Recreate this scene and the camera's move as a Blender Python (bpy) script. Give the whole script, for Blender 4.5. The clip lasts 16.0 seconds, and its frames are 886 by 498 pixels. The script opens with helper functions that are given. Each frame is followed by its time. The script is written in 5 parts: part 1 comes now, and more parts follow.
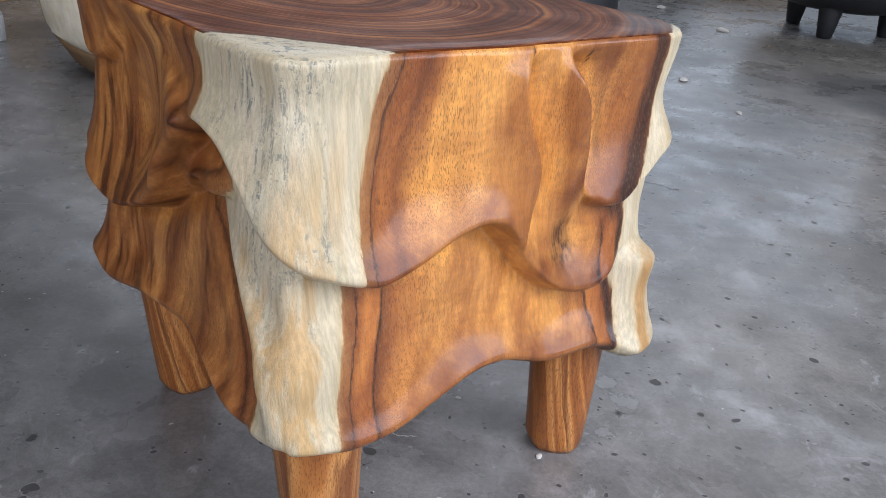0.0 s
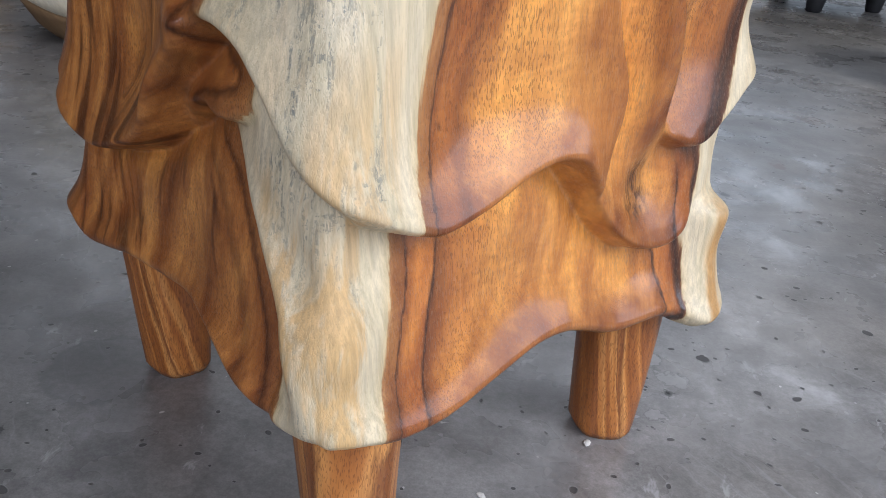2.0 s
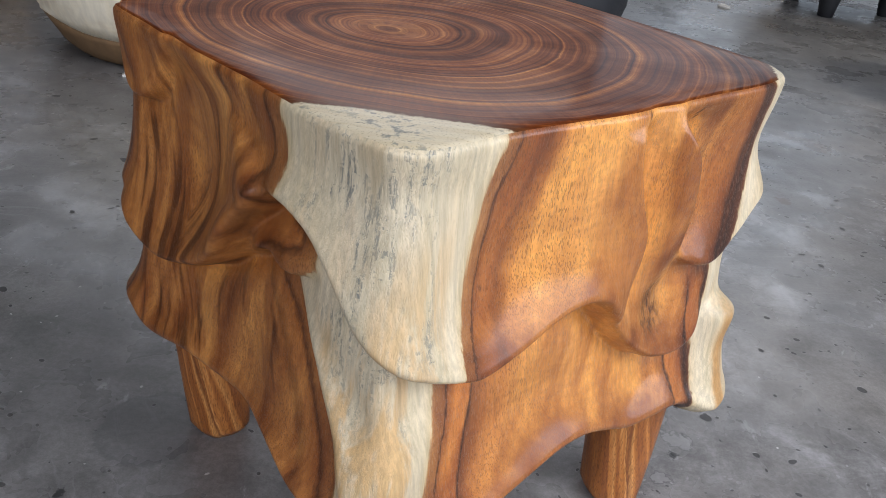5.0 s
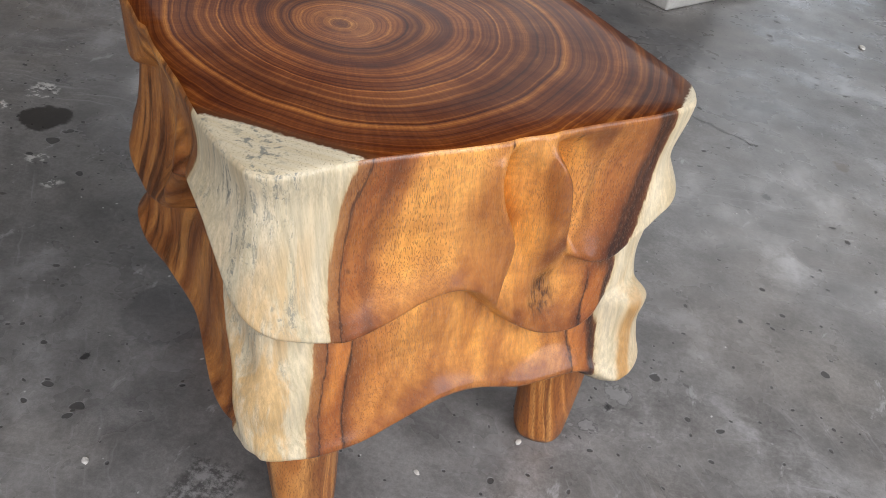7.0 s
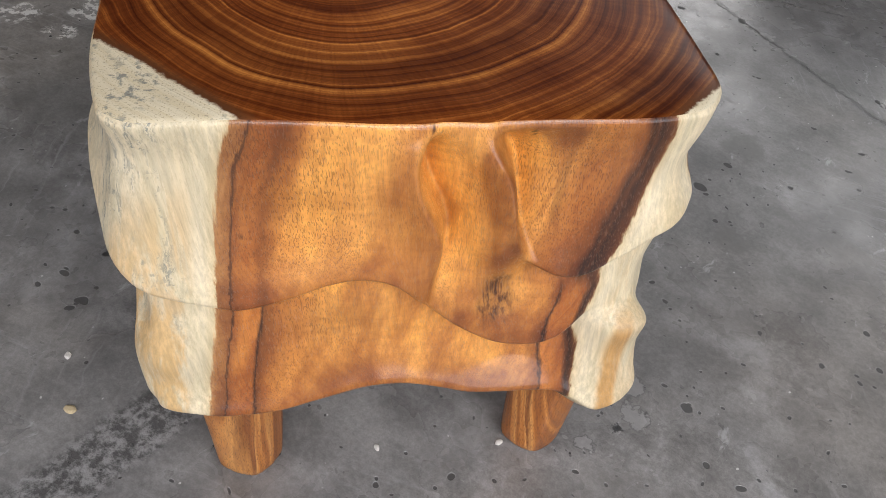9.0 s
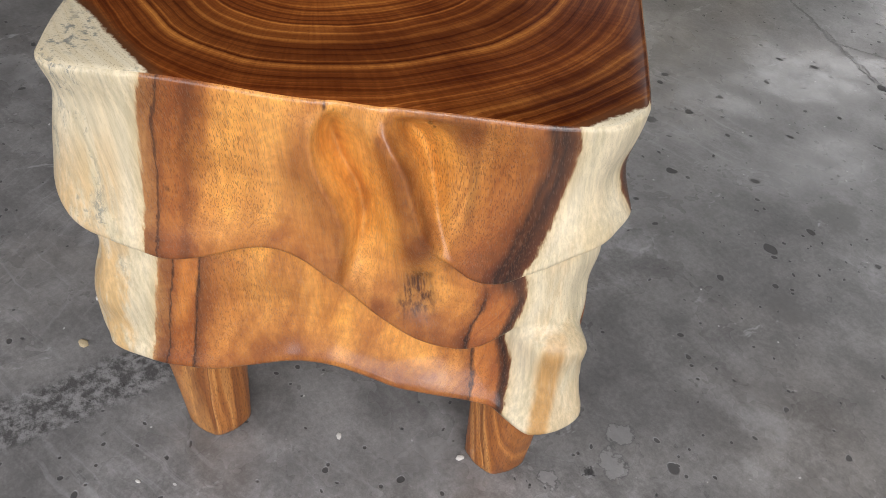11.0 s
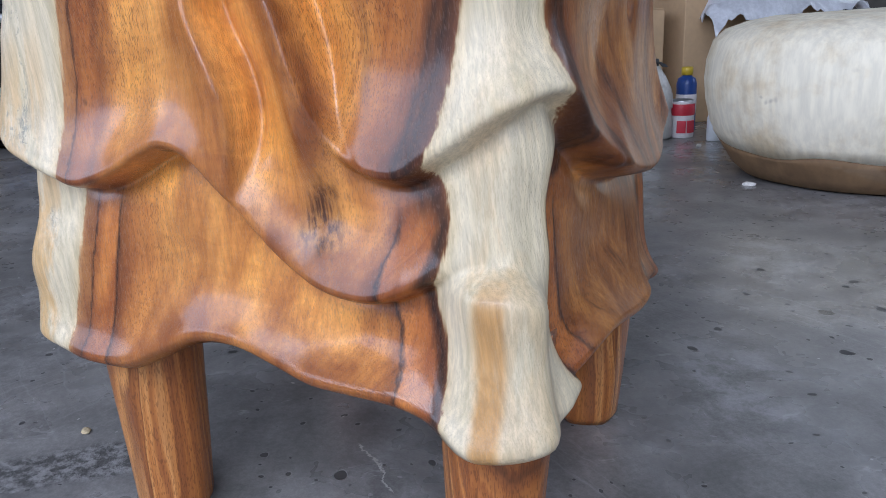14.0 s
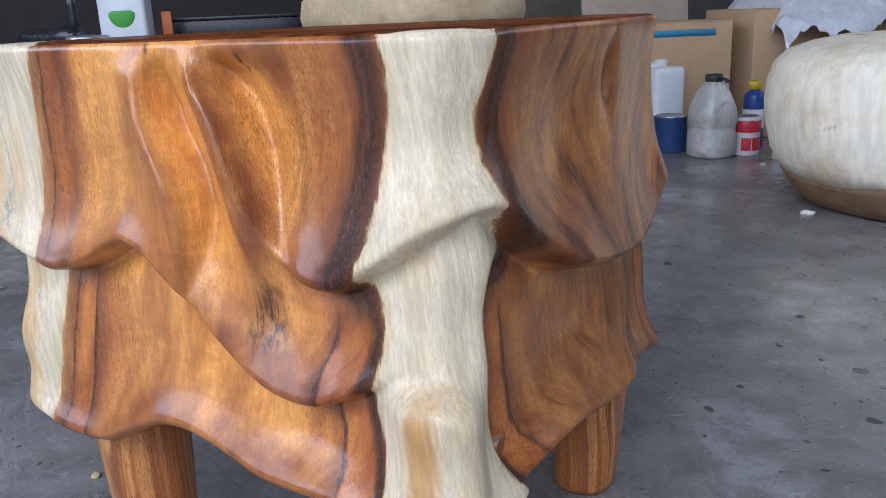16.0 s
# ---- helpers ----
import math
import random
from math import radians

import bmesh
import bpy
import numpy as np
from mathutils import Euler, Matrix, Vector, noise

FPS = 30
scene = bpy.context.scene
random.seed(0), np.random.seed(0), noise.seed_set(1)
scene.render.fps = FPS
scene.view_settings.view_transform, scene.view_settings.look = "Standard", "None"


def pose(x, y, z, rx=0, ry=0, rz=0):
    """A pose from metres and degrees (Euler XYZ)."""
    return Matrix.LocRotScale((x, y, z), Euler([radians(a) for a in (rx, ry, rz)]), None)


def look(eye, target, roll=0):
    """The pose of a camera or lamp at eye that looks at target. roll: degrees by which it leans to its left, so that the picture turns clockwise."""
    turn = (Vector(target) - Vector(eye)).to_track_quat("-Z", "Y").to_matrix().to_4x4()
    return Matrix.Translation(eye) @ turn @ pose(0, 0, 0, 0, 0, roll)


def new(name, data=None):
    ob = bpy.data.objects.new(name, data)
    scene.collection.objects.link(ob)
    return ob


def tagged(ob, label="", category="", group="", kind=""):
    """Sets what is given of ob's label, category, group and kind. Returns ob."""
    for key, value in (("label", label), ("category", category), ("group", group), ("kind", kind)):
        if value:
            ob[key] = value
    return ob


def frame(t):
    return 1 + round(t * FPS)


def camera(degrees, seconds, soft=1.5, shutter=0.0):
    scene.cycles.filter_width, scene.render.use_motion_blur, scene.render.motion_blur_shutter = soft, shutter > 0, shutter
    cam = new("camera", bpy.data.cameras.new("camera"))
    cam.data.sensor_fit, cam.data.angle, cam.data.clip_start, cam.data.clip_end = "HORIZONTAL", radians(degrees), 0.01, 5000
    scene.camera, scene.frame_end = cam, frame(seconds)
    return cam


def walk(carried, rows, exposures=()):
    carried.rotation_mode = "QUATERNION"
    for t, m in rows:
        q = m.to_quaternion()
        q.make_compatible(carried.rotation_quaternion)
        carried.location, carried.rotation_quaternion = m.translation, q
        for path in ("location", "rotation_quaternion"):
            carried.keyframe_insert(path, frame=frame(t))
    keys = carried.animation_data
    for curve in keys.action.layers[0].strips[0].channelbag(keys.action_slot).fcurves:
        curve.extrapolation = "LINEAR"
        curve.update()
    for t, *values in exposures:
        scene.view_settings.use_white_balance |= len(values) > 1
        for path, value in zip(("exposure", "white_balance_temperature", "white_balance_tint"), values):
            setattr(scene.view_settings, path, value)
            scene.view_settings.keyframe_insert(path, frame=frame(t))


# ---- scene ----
cam = camera(57.4, 16.0, soft=0.55)
PATH = [
    (0, (0.447, 0.452, 0.554), (0.1, 2.231, -0.293), 5.5),
    (0.5, (0.437, 0.474, 0.528), (0.09, 2.248, -0.328), 5.8),
    (1, (0.434, 0.493, 0.487), (0.093, 2.265, -0.374), 5.7),
    (1.5, (0.419, 0.519, 0.478), (0.101, 2.294, -0.386), 5.7),
    (2, (0.376, 0.531, 0.477), (0.104, 2.311, -0.394), 6.1),
    (2.5, (0.343, 0.524, 0.499), (0.12, 2.31, -0.373), 6.7),
    (3, (0.318, 0.519, 0.516), (0.137, 2.311, -0.353), 7.0),
    (3.5, (0.314, 0.515, 0.541), (0.16, 2.307, -0.334), 7.1),
    (4, (0.313, 0.511, 0.564), (0.165, 2.297, -0.324), 6.8),
    (4.2, (0.313, 0.514, 0.574), (0.162, 2.293, -0.327), 7.0),
    (6.3, (0.458, 0.521, 0.657), (-0.065, 2.154, -0.372), 7.8),
    (6.5, (0.475, 0.518, 0.698), (-0.044, 2.115, -0.388), 8.6),
    (7, (0.512, 0.525, 0.737), (0.015, 2.031, -0.481), 9.6),
    (7.5, (0.529, 0.544, 0.743), (-0.024, 1.957, -0.56), 9.2),
    (8, (0.543, 0.59, 0.74), (-0.095, 1.906, -0.624), 9.2),
    (8.5, (0.581, 0.669, 0.735), (-0.133, 1.902, -0.669), 9.7),
    (8.7, (0.601, 0.689, 0.737), (-0.153, 1.894, -0.671), 9.8),
    (10.8, (0.769, 0.825, 0.762), (-0.354, 1.709, -0.637), 6.6),
    (11, (0.78, 0.841, 0.74), (-0.377, 1.708, -0.642), 6.5),
    (11.5, (0.81, 0.885, 0.707), (-0.48, 1.661, -0.611), 5.4),
    (12, (0.838, 0.934, 0.611), (-0.649, 1.586, -0.557), 3.2),
    (12.5, (0.856, 0.962, 0.498), (-0.832, 1.54, -0.407), 1.5),
    (13, (0.875, 0.982, 0.421), (-0.921, 1.531, -0.269), 0.3),
    (13.5, (0.897, 1.007, 0.406), (-0.949, 1.508, -0.179), -1.0),
    (14, (0.917, 1.044, 0.396), (-0.95, 1.501, -0.156), -2.0),
    (14.5, (0.931, 1.076, 0.389), (-0.948, 1.492, -0.158), -2.6),
    (15, (0.935, 1.104, 0.396), (-0.952, 1.466, -0.16), -2.6),
    (15.5, (0.92, 1.121, 0.428), (-0.979, 1.422, -0.122), -2.6),
    (16, (0.912, 1.133, 0.456), (-0.991, 1.395, -0.101), -2.6),
]
walk(cam, [(t, look(eye, target, roll)) for t, eye, target, roll in PATH],
     [(0, 0.12, 6500, 10), (4, 0.12, 6500, 10), (6.5, 0.10, 7150, 10), (12.0, 0.05, 7250, 10), (12.6, -0.08, 6000, 11), (13, -0.07, 5850, 11), (16, 0.06, 5850, 11)])

# ---------------------------------------------------------------- world and light
world = bpy.data.worlds.new("overcast_sky")
scene.world = world
world.use_nodes = True
_nt = world.node_tree
_sky = _nt.nodes.new("ShaderNodeTexSky")
_sky.sky_type, _sky.sun_disc = "NISHITA", False
_sky.sun_elevation, _sky.sun_rotation = radians(62), radians(117)
_nt.links.new(_sky.outputs[0], _nt.nodes["Background"].inputs[0])
_nt.nodes["Background"].inputs[1].default_value = 0.06


def lamp(name, kind, place, target, energy, colour, **more):
    data = bpy.data.lights.new(name, kind)
    data.energy, data.color = energy, colour
    for key, value in more.items():
        if key == "size":
            data.size = value
        elif key == "size_y":
            data.shape, data.size_y = "RECTANGLE", value
        elif key == "angle":
            data.angle = value
    ob = new(name, data)
    ob.matrix_world = look(place, target)
    return ob


lamp("sun", "SUN", (12, -6, 25.2), (0, 0, 0), 1.0, (1.0, 0.96, 0.9), angle=radians(12))
lamp("sky_light_south_side", "AREA", (0.6, -2.9, 2.2), (0.3, 1.05, 0.4), 112, (0.82, 0.86, 1.0), size=4.4, size_y=1.9)
lamp("sky_light_east_side", "AREA", (3.3, -0.45, 3.35), (0.3, 1.05, 0.3), 172, (0.88, 0.91, 1.0), size=3.4, size_y=2.0)
lamp("sky_light_east_opening", "AREA", (3.45, 0.7, 1.4), (0.3, 1.1, 0.4), 42, (0.78, 0.84, 1.0), size=3.4, size_y=1.3)
lamp("sky_light_far", "AREA", (1.7, 8.9, 1.95), (0.9, 2.5, 0.0), 18, (0.76, 0.86, 1.0), size=2.6, size_y=2.0)
# fill lamp added in the west to lift the dark floor left of the stool
lamp("fill_light_west", "AREA", (-3.42, 5.9, 2.75), (0.1, 1.1, 0.45), 10, (0.88, 0.92, 1.0), size=2.4, size_y=1.0)
lamp("sky_light_clerestory", "AREA", (-1.6, 8.95, 3.2), (-0.6, 3.0, 0.6), 30, (0.90, 0.92, 1.0), size=3.8, size_y=0.7)
lamp("sky_light_roof", "AREA", (0.0, 7.8, 3.56), (0.0, 7.8, 0.0), 100, (0.88, 0.92, 1.0), size=6.8, size_y=2.2)


# ---------------------------------------------------------------- node helpers
class Nodes:
    def __init__(self, name, tint=(0.5, 0.5, 0.5), rough=0.5, metal=0.0, coat=0.0, spec=0.5):
        self.mat = bpy.data.materials.new(name)
        self.mat.use_nodes = True
        self.tree = self.mat.node_tree
        self.bsdf = self.tree.nodes["Principled BSDF"]
        self.mat.diffuse_color = (*tint, 1)
        self.put("Base Color", (*tint, 1)), self.put("Roughness", rough), self.put("Metallic", metal)
        self.put("Coat Weight", coat), self.put("Specular IOR Level", spec)

    def put(self, socket, value):
        self.link(value, self.bsdf.inputs[socket])

    def link(self, value, socket):
        if isinstance(value, bpy.types.NodeSocket):
            self.tree.links.new(value, socket)
        else:
            socket.default_value = value

    def place(self):
        return self.tree.nodes.new("ShaderNodeTexCoord").outputs["Object"]

    def m(self, op, a, b=0.0, c=0.0, clamp=False):
        n = self.tree.nodes.new("ShaderNodeMath")
        n.operation, n.use_clamp = op, clamp
        for i, v in enumerate((a, b, c)):
            self.link(v, n.inputs[i])
        return n.outputs[0]

    def xyz(self, v):
        n = self.tree.nodes.new("ShaderNodeSeparateXYZ")
        self.link(v, n.inputs[0])
        return n.outputs

    def vec(self, x, y, z):
        n = self.tree.nodes.new("ShaderNodeCombineXYZ")
        for i, v in enumerate((x, y, z)):
            self.link(v, n.inputs[i])
        return n.outputs[0]

    def scaled(self, v, s, shift=(0, 0, 0)):
        n = self.tree.nodes.new("ShaderNodeMapping")
        self.link(v, n.inputs[0])
        n.inputs["Scale"].default_value, n.inputs["Location"].default_value = s, shift
        return n.outputs[0]

    def noise(self, v, scale=5.0, detail=3.0, rough=0.55, twist=0.0, colour=False):
        n = self.tree.nodes.new("ShaderNodeTexNoise")
        self.link(v, n.inputs["Vector"])
        for key, value in (("Scale", scale), ("Detail", detail), ("Roughness", rough), ("Distortion", twist)):
            self.link(value, n.inputs[key])
        return n.outputs["Color" if colour else "Fac"]

    def cells(self, v, scale, feature="F1"):
        n = self.tree.nodes.new("ShaderNodeTexVoronoi")
        n.feature = feature
        self.link(v, n.inputs["Vector"])
        self.link(scale, n.inputs["Scale"])
        return n.outputs["Distance"]

    def ramp(self, f, *stops):
        n = self.tree.nodes.new("ShaderNodeValToRGB")
        els = n.color_ramp.elements
        while len(els) < len(stops):
            els.new(0.5)
        for e, (p, c) in zip(els, stops):
            e.position, e.color = p, ((c, c, c, 1) if isinstance(c, (int, float)) else (*c, 1))
        self.link(f, n.inputs[0])
        return n.outputs[0]

    def step(self, f, lo, hi, a=0.0, b=1.0):
        n = self.tree.nodes.new("ShaderNodeMapRange")
        n.interpolation_type = "SMOOTHSTEP"
        for i, v in enumerate((f, lo, hi, a, b)):
            self.link(v, n.inputs[i])
        return n.outputs[0]

    def mix(self, f, a, b, kind="MIX"):
        n = self.tree.nodes.new("ShaderNodeMix")
        n.data_type, n.blend_type = "RGBA", kind
        self.link(f, n.inputs[0])
        for v, i in ((a, 6), (b, 7)):
            self.link((*v, 1) if isinstance(v, tuple) and len(v) == 3 else v, n.inputs[i])
        return n.outputs[2]

    def field(self, name):
        n = self.tree.nodes.new("ShaderNodeAttribute")
        n.attribute_name = name
        return n.outputs["Fac"]

    def bump(self, h, strength=0.3, distance=0.002):
        n = self.tree.nodes.new("ShaderNodeBump")
        n.inputs["Strength"].default_value, n.inputs["Distance"].default_value = strength, distance
        self.link(h, n.inputs["Height"])
        self.put("Normal", n.outputs[0])


# ---------------------------------------------------------------- materials
def carved_timber():
    """The block's sides: cream sapwood at the corners, dark lines beside it, then layered red-brown and golden heart wood."""
    w = Nodes("polished_rain_tree_wood", (0.45, 0.2, 0.06), 0.34, coat=0.52, spec=0.30)
    p = w.place()
    x, y, z = w.xyz(p)
    sap, ring, cut = w.field("sap"), w.field("ring"), w.field("cut")
    warp = w.noise(w.scaled(p, (1, 1, 0.4)), 14.0, 2.0, 0.5)
    hair = w.noise(w.scaled(p, (420, 420, 30)), 1.0, 2.0, 0.6)
    shake = w.noise(w.scaled(p, (90, 90, 22)), 1.0, 3.0, 0.6)
    d = w.m("ADD", sap, w.m("ADD", w.m("MULTIPLY_ADD", hair, 0.0050, -0.0025), w.m("MULTIPLY_ADD", shake, 0.0070, -0.0035)))
    heart = w.step(d, -0.0010, 0.0016)
    far = w.m("MULTIPLY", d, 12.5)
    upper = w.step(w.m("MULTIPLY_ADD", warp, 0.02, z), 0.280, 0.305)
    west_high = w.ramp(far, (0.0, (0.46, 0.25, 0.120)), (0.03, (0.36, 0.160, 0.064)), (0.118, (0.30, 0.118, 0.042)), (0.130, (0.105, 0.039, 0.017)), (0.140, (0.105, 0.039, 0.017)), (0.156, (0.27, 0.088, 0.026)),
                       (0.30, (0.40, 0.135, 0.036)), (0.40, (0.26, 0.086, 0.025)), (0.52, (0.46, 0.170, 0.045)), (0.75, (0.60, 0.250, 0.068)), (1.0, (0.62, 0.265, 0.074)))
    west_low = w.ramp(far, (0.0, (0.46, 0.25, 0.120)), (0.04, (0.34, 0.145, 0.056)), (0.145, (0.27, 0.100, 0.034)), (0.162, (0.060, 0.022, 0.011)), (0.180, (0.30, 0.100, 0.030)),
                      (0.28, (0.52, 0.185, 0.046)), (0.40, (0.42, 0.140, 0.036)), (0.435, (0.040, 0.014, 0.007)), (0.455, (0.19, 0.062, 0.019)), (0.56, (0.33, 0.108, 0.030)), (0.80, (0.56, 0.220, 0.058)), (1.0, (0.64, 0.275, 0.075)))
    high = w.ramp(far, (0.0, (0.24, 0.095, 0.036)), (0.05, (0.120, 0.042, 0.017)), (0.13, (0.040, 0.015, 0.008)), (0.17, (0.11, 0.038, 0.015)), (0.21, (0.050, 0.018, 0.009)),
                  (0.28, (0.24, 0.076, 0.022)), (0.48, (0.38, 0.130, 0.034)), (0.66, (0.42, 0.150, 0.038)), (0.74, (0.60, 0.250, 0.068)), (0.84, (0.46, 0.180, 0.050)), (1.0, (0.40, 0.155, 0.048)))
    low_side = w.ramp(far, (0.0, (0.22, 0.085, 0.032)), (0.03, (0.075, 0.026, 0.011)), (0.065, (0.030, 0.011, 0.006)), (0.105, (0.120, 0.038, 0.013)), (0.14, (0.34, 0.105, 0.027)), (0.36, (0.44, 0.145, 0.036)),
                      (0.40, (0.040, 0.014, 0.007)), (0.425, (0.26, 0.084, 0.023)), (0.56, (0.48, 0.180, 0.046)), (0.75, (0.58, 0.245, 0.066)), (1.0, (0.58, 0.245, 0.066)))
    tone = w.mix(w.step(x, 0.01, 0.07), w.mix(upper, west_low, west_high), w.mix(upper, low_side, high))
    edge = w.ramp(far, (0.0, (0.40, 0.21, 0.095)), (0.05, (0.36, 0.150, 0.056)), (0.15, (0.31, 0.120, 0.043)), (0.205, (0.105, 0.037, 0.015)), (0.25, (0.36, 0.130, 0.040)), (0.36, (0.46, 0.180, 0.055)),
                  (0.47, (0.13, 0.045, 0.017)), (0.52, (0.36, 0.130, 0.040)), (0.75, (0.46, 0.185, 0.058)), (1.0, (0.40, 0.150, 0.046)))
    tone = w.mix(w.step(x, -0.188, -0.206), tone, edge)
    # flanks of tighter, streaked red-brown wood; part of their darkness is painted shade
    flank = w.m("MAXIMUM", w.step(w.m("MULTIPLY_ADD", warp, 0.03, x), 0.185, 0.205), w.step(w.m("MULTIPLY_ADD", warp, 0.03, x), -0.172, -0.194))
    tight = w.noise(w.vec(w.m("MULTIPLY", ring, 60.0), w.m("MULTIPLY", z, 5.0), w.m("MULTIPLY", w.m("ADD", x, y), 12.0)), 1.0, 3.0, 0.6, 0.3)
    flank_tone = w.ramp(tight, (0.34, (0.080, 0.028, 0.012)), (0.39, (0.24, 0.085, 0.027)), (0.45, (0.42, 0.165, 0.050)), (0.56, (0.52, 0.220, 0.068)), (0.66, (0.66, 0.300, 0.095)))
    # right flank darkened further to stand in for shade there
    flank_tone = w.mix(w.step(x, -0.1, 0.1), flank_tone, w.mix(1.0, flank_tone, (0.70, 0.66, 0.62), "MULTIPLY"))
    tone = w.mix(w.m("MULTIPLY", w.m("MULTIPLY", flank, w.step(far, 0.30, 0.60)), 0.80), tone, flank_tone)
    # growth layers, cut open by the carving
    drift = w.m("MULTIPLY_ADD", warp, 0.016, ring)
    broad = w.noise(w.vec(w.m("MULTIPLY", drift, 24.0), w.m("MULTIPLY", z, 3.0), w.m("MULTIPLY", w.m("ADD", x, y), 5.0)), 1.0, 2.0, 0.5)
    rings = w.noise(w.vec(w.m("MULTIPLY", drift, 120.0), w.m("MULTIPLY", z, 3.0), warp), 1.0, 3.0, 0.65)
    fine = w.noise(w.vec(w.m("MULTIPLY", w.m("MULTIPLY_ADD", hair, 0.002, drift), 520.0), w.m("MULTIPLY", z, 6.0), 0.0), 1.0, 2.0, 0.6)
    layer = w.m("MULTIPLY_ADD", w.m("MULTIPLY_ADD", broad, 2.0, -1.0), 0.016, cut)
    red = w.m("MULTIPLY", w.m("MULTIPLY", w.step(layer, -0.001, 0.010), heart), w.m("MULTIPLY_ADD", flank, -0.6, 1.0))
    gold = w.m("MULTIPLY", w.m("MULTIPLY", w.step(layer, 0.000, -0.007), heart), w.m("MULTIPLY", w.step(far, 0.45, 1.0), w.m("SUBTRACT", 1.0, flank)))
    tone = w.mix(w.m("MULTIPLY", gold, 0.80), tone, (0.72, 0.310, 0.072))
    tone = w.mix(w.m("MULTIPLY", red, 0.75), tone, w.mix(1.0, tone, (0.50, 0.36, 0.31), "MULTIPLY"))
    shade = w.xyz(w.ramp(w.m("ADD", w.m("MULTIPLY", rings, 0.6), w.m("MULTIPLY", fine, 0.4)), (0.28, 0.70), (0.40, 0.92), (0.52, 1.02), (0.70, 1.14)))[0]
    smear = w.noise(w.scaled(p, (48, 48, 6), (4, 2, 1)), 1.0, 4.0, 0.65)
    shade = w.m("MULTIPLY", shade, w.step(smear, 0.30, 0.70, 0.88, 1.10))
    slant = w.vec(w.m("MULTIPLY_ADD", z, -0.30, x), y, z)
    flame = w.noise(w.scaled(slant, (30, 30, 5), (1, 4, 2)), 1.0, 4.0, 0.55, 0.4)
    shade = w.m("MULTIPLY", shade, w.step(flame, 0.32, 0.60, 0.70, 1.14))
    curl = w.noise(w.scaled(p, (40, 40, 95)), 1.0, 3.0, 0.6, 0.8)
    shade = w.m("MULTIPLY", shade, w.step(curl, 0.3, 0.7, 0.91, 1.09))
    shade = w.m("ADD", w.m("MULTIPLY", shade, heart), w.m("MULTIPLY", w.step(smear, 0.25, 0.7, 0.86, 1.06), w.m("SUBTRACT", 1.0, heart)))
    redder = w.m("POWER", shade, 1.35)
    tone = w.mix(heart, w.ramp(w.m("MULTIPLY", sap, -16.0), (0.0, (0.68, 0.54, 0.33)), (0.12, (0.74, 0.63, 0.44)), (0.4, (0.71, 0.60, 0.41)), (1.0, (0.70, 0.60, 0.42))), tone)
    tone = w.mix(heart, tone, w.mix(1.0, tone, (1.02, 0.98, 0.86), "MULTIPLY"))
    col = w.mix(1.0, tone, w.vec(shade, w.m("ADD", w.m("MULTIPLY", redder, heart), w.m("MULTIPLY", shade, w.m("SUBTRACT", 1.0, heart))), redder), "MULTIPLY")
    # ochre streaks and grey fungal stain in the sapwood
    streak = w.noise(w.scaled(p, (46, 46, 7)), 1.0, 4.0, 0.65, 0.4)
    patch = w.noise(w.scaled(p, (11, 11, 6), (3, 1, 2)), 1.0, 2.0)
    cream = w.m("SUBTRACT", 1.0, heart)
    deep = w.step(sap, -0.010, -0.022)
    ochre = w.m("MULTIPLY", w.m("MULTIPLY", w.step(streak, 0.42, 0.58), w.step(patch, 0.34, 0.50)), w.m("MULTIPLY", cream, deep))
    ochre = w.m("MULTIPLY", ochre, w.step(z, 0.42, 0.30, 0.25, 1.0))
    ochre = w.m("MULTIPLY", ochre, w.step(x, 0.05, 0.10, 1.0, 0.35))
    band = w.m("MULTIPLY", w.m("MULTIPLY", w.step(w.m("MULTIPLY_ADD", streak, 0.012, x), 0.150, 0.158), w.step(w.m("MULTIPLY_ADD", streak, 0.012, x), 0.176, 0.168)), w.m("MULTIPLY", cream, w.step(w.m("MULTIPLY_ADD", warp, 0.02, z), 0.270, 0.240)))
    col = w.mix(w.m("MULTIPLY", ochre, 0.80), col, (0.64, 0.385, 0.150))
    col = w.mix(w.m("MULTIPLY", band, w.step(streak, 0.35, 0.55, 0.70, 0.95)), col, (0.54, 0.290, 0.100))
    dots = w.noise(w.scaled(p, (820, 820, 60)), 1.0, 3.0, 0.7)
    mould = w.m("MULTIPLY", w.step(w.m("MULTIPLY_ADD", warp, 0.06, x), -0.100, -0.185), w.step(sap, -0.012, -0.030))
    fleck = w.noise(w.vec(w.m("MULTIPLY_ADD", curl, 3.0, w.m("MULTIPLY", x, 240.0)), w.m("MULTIPLY_ADD", curl, 3.0, w.m("MULTIPLY", y, 240.0)), w.m("MULTIPLY", z, 16.0)), 1.0, 3.0, 0.65)
    blue = w.m("MULTIPLY", w.m("MULTIPLY", w.step(streak, 0.44, 0.58, 1.0, 0.15), mould), w.m("MULTIPLY", w.step(dots, 0.38, 0.56), w.step(fleck, 0.50, 0.60)))
    col = w.mix(w.m("MULTIPLY", mould, w.step(patch, 0.34, 0.60, 0.16, 0.02)), col, (0.45, 0.46, 0.42))
    col = w.mix(w.m("MULTIPLY", blue, w.step(patch, 0.36, 0.60, 0.85, 0.35)), col, (0.13, 0.150, 0.155))
    # pores, drawn out along the grain
    lean = w.vec(w.m("MULTIPLY_ADD", z, 0.12, x), y, z)
    fibre = w.noise(w.scaled(lean, (300, 300, 16)), 1.0, 3.0, 0.65)
    f = w.step(fibre, 0.28, 0.72, w.m("MULTIPLY_ADD", heart, 0.10, 0.80), 1.09)
    col = w.mix(1.0, col, w.vec(f, f, f), "MULTIPLY")
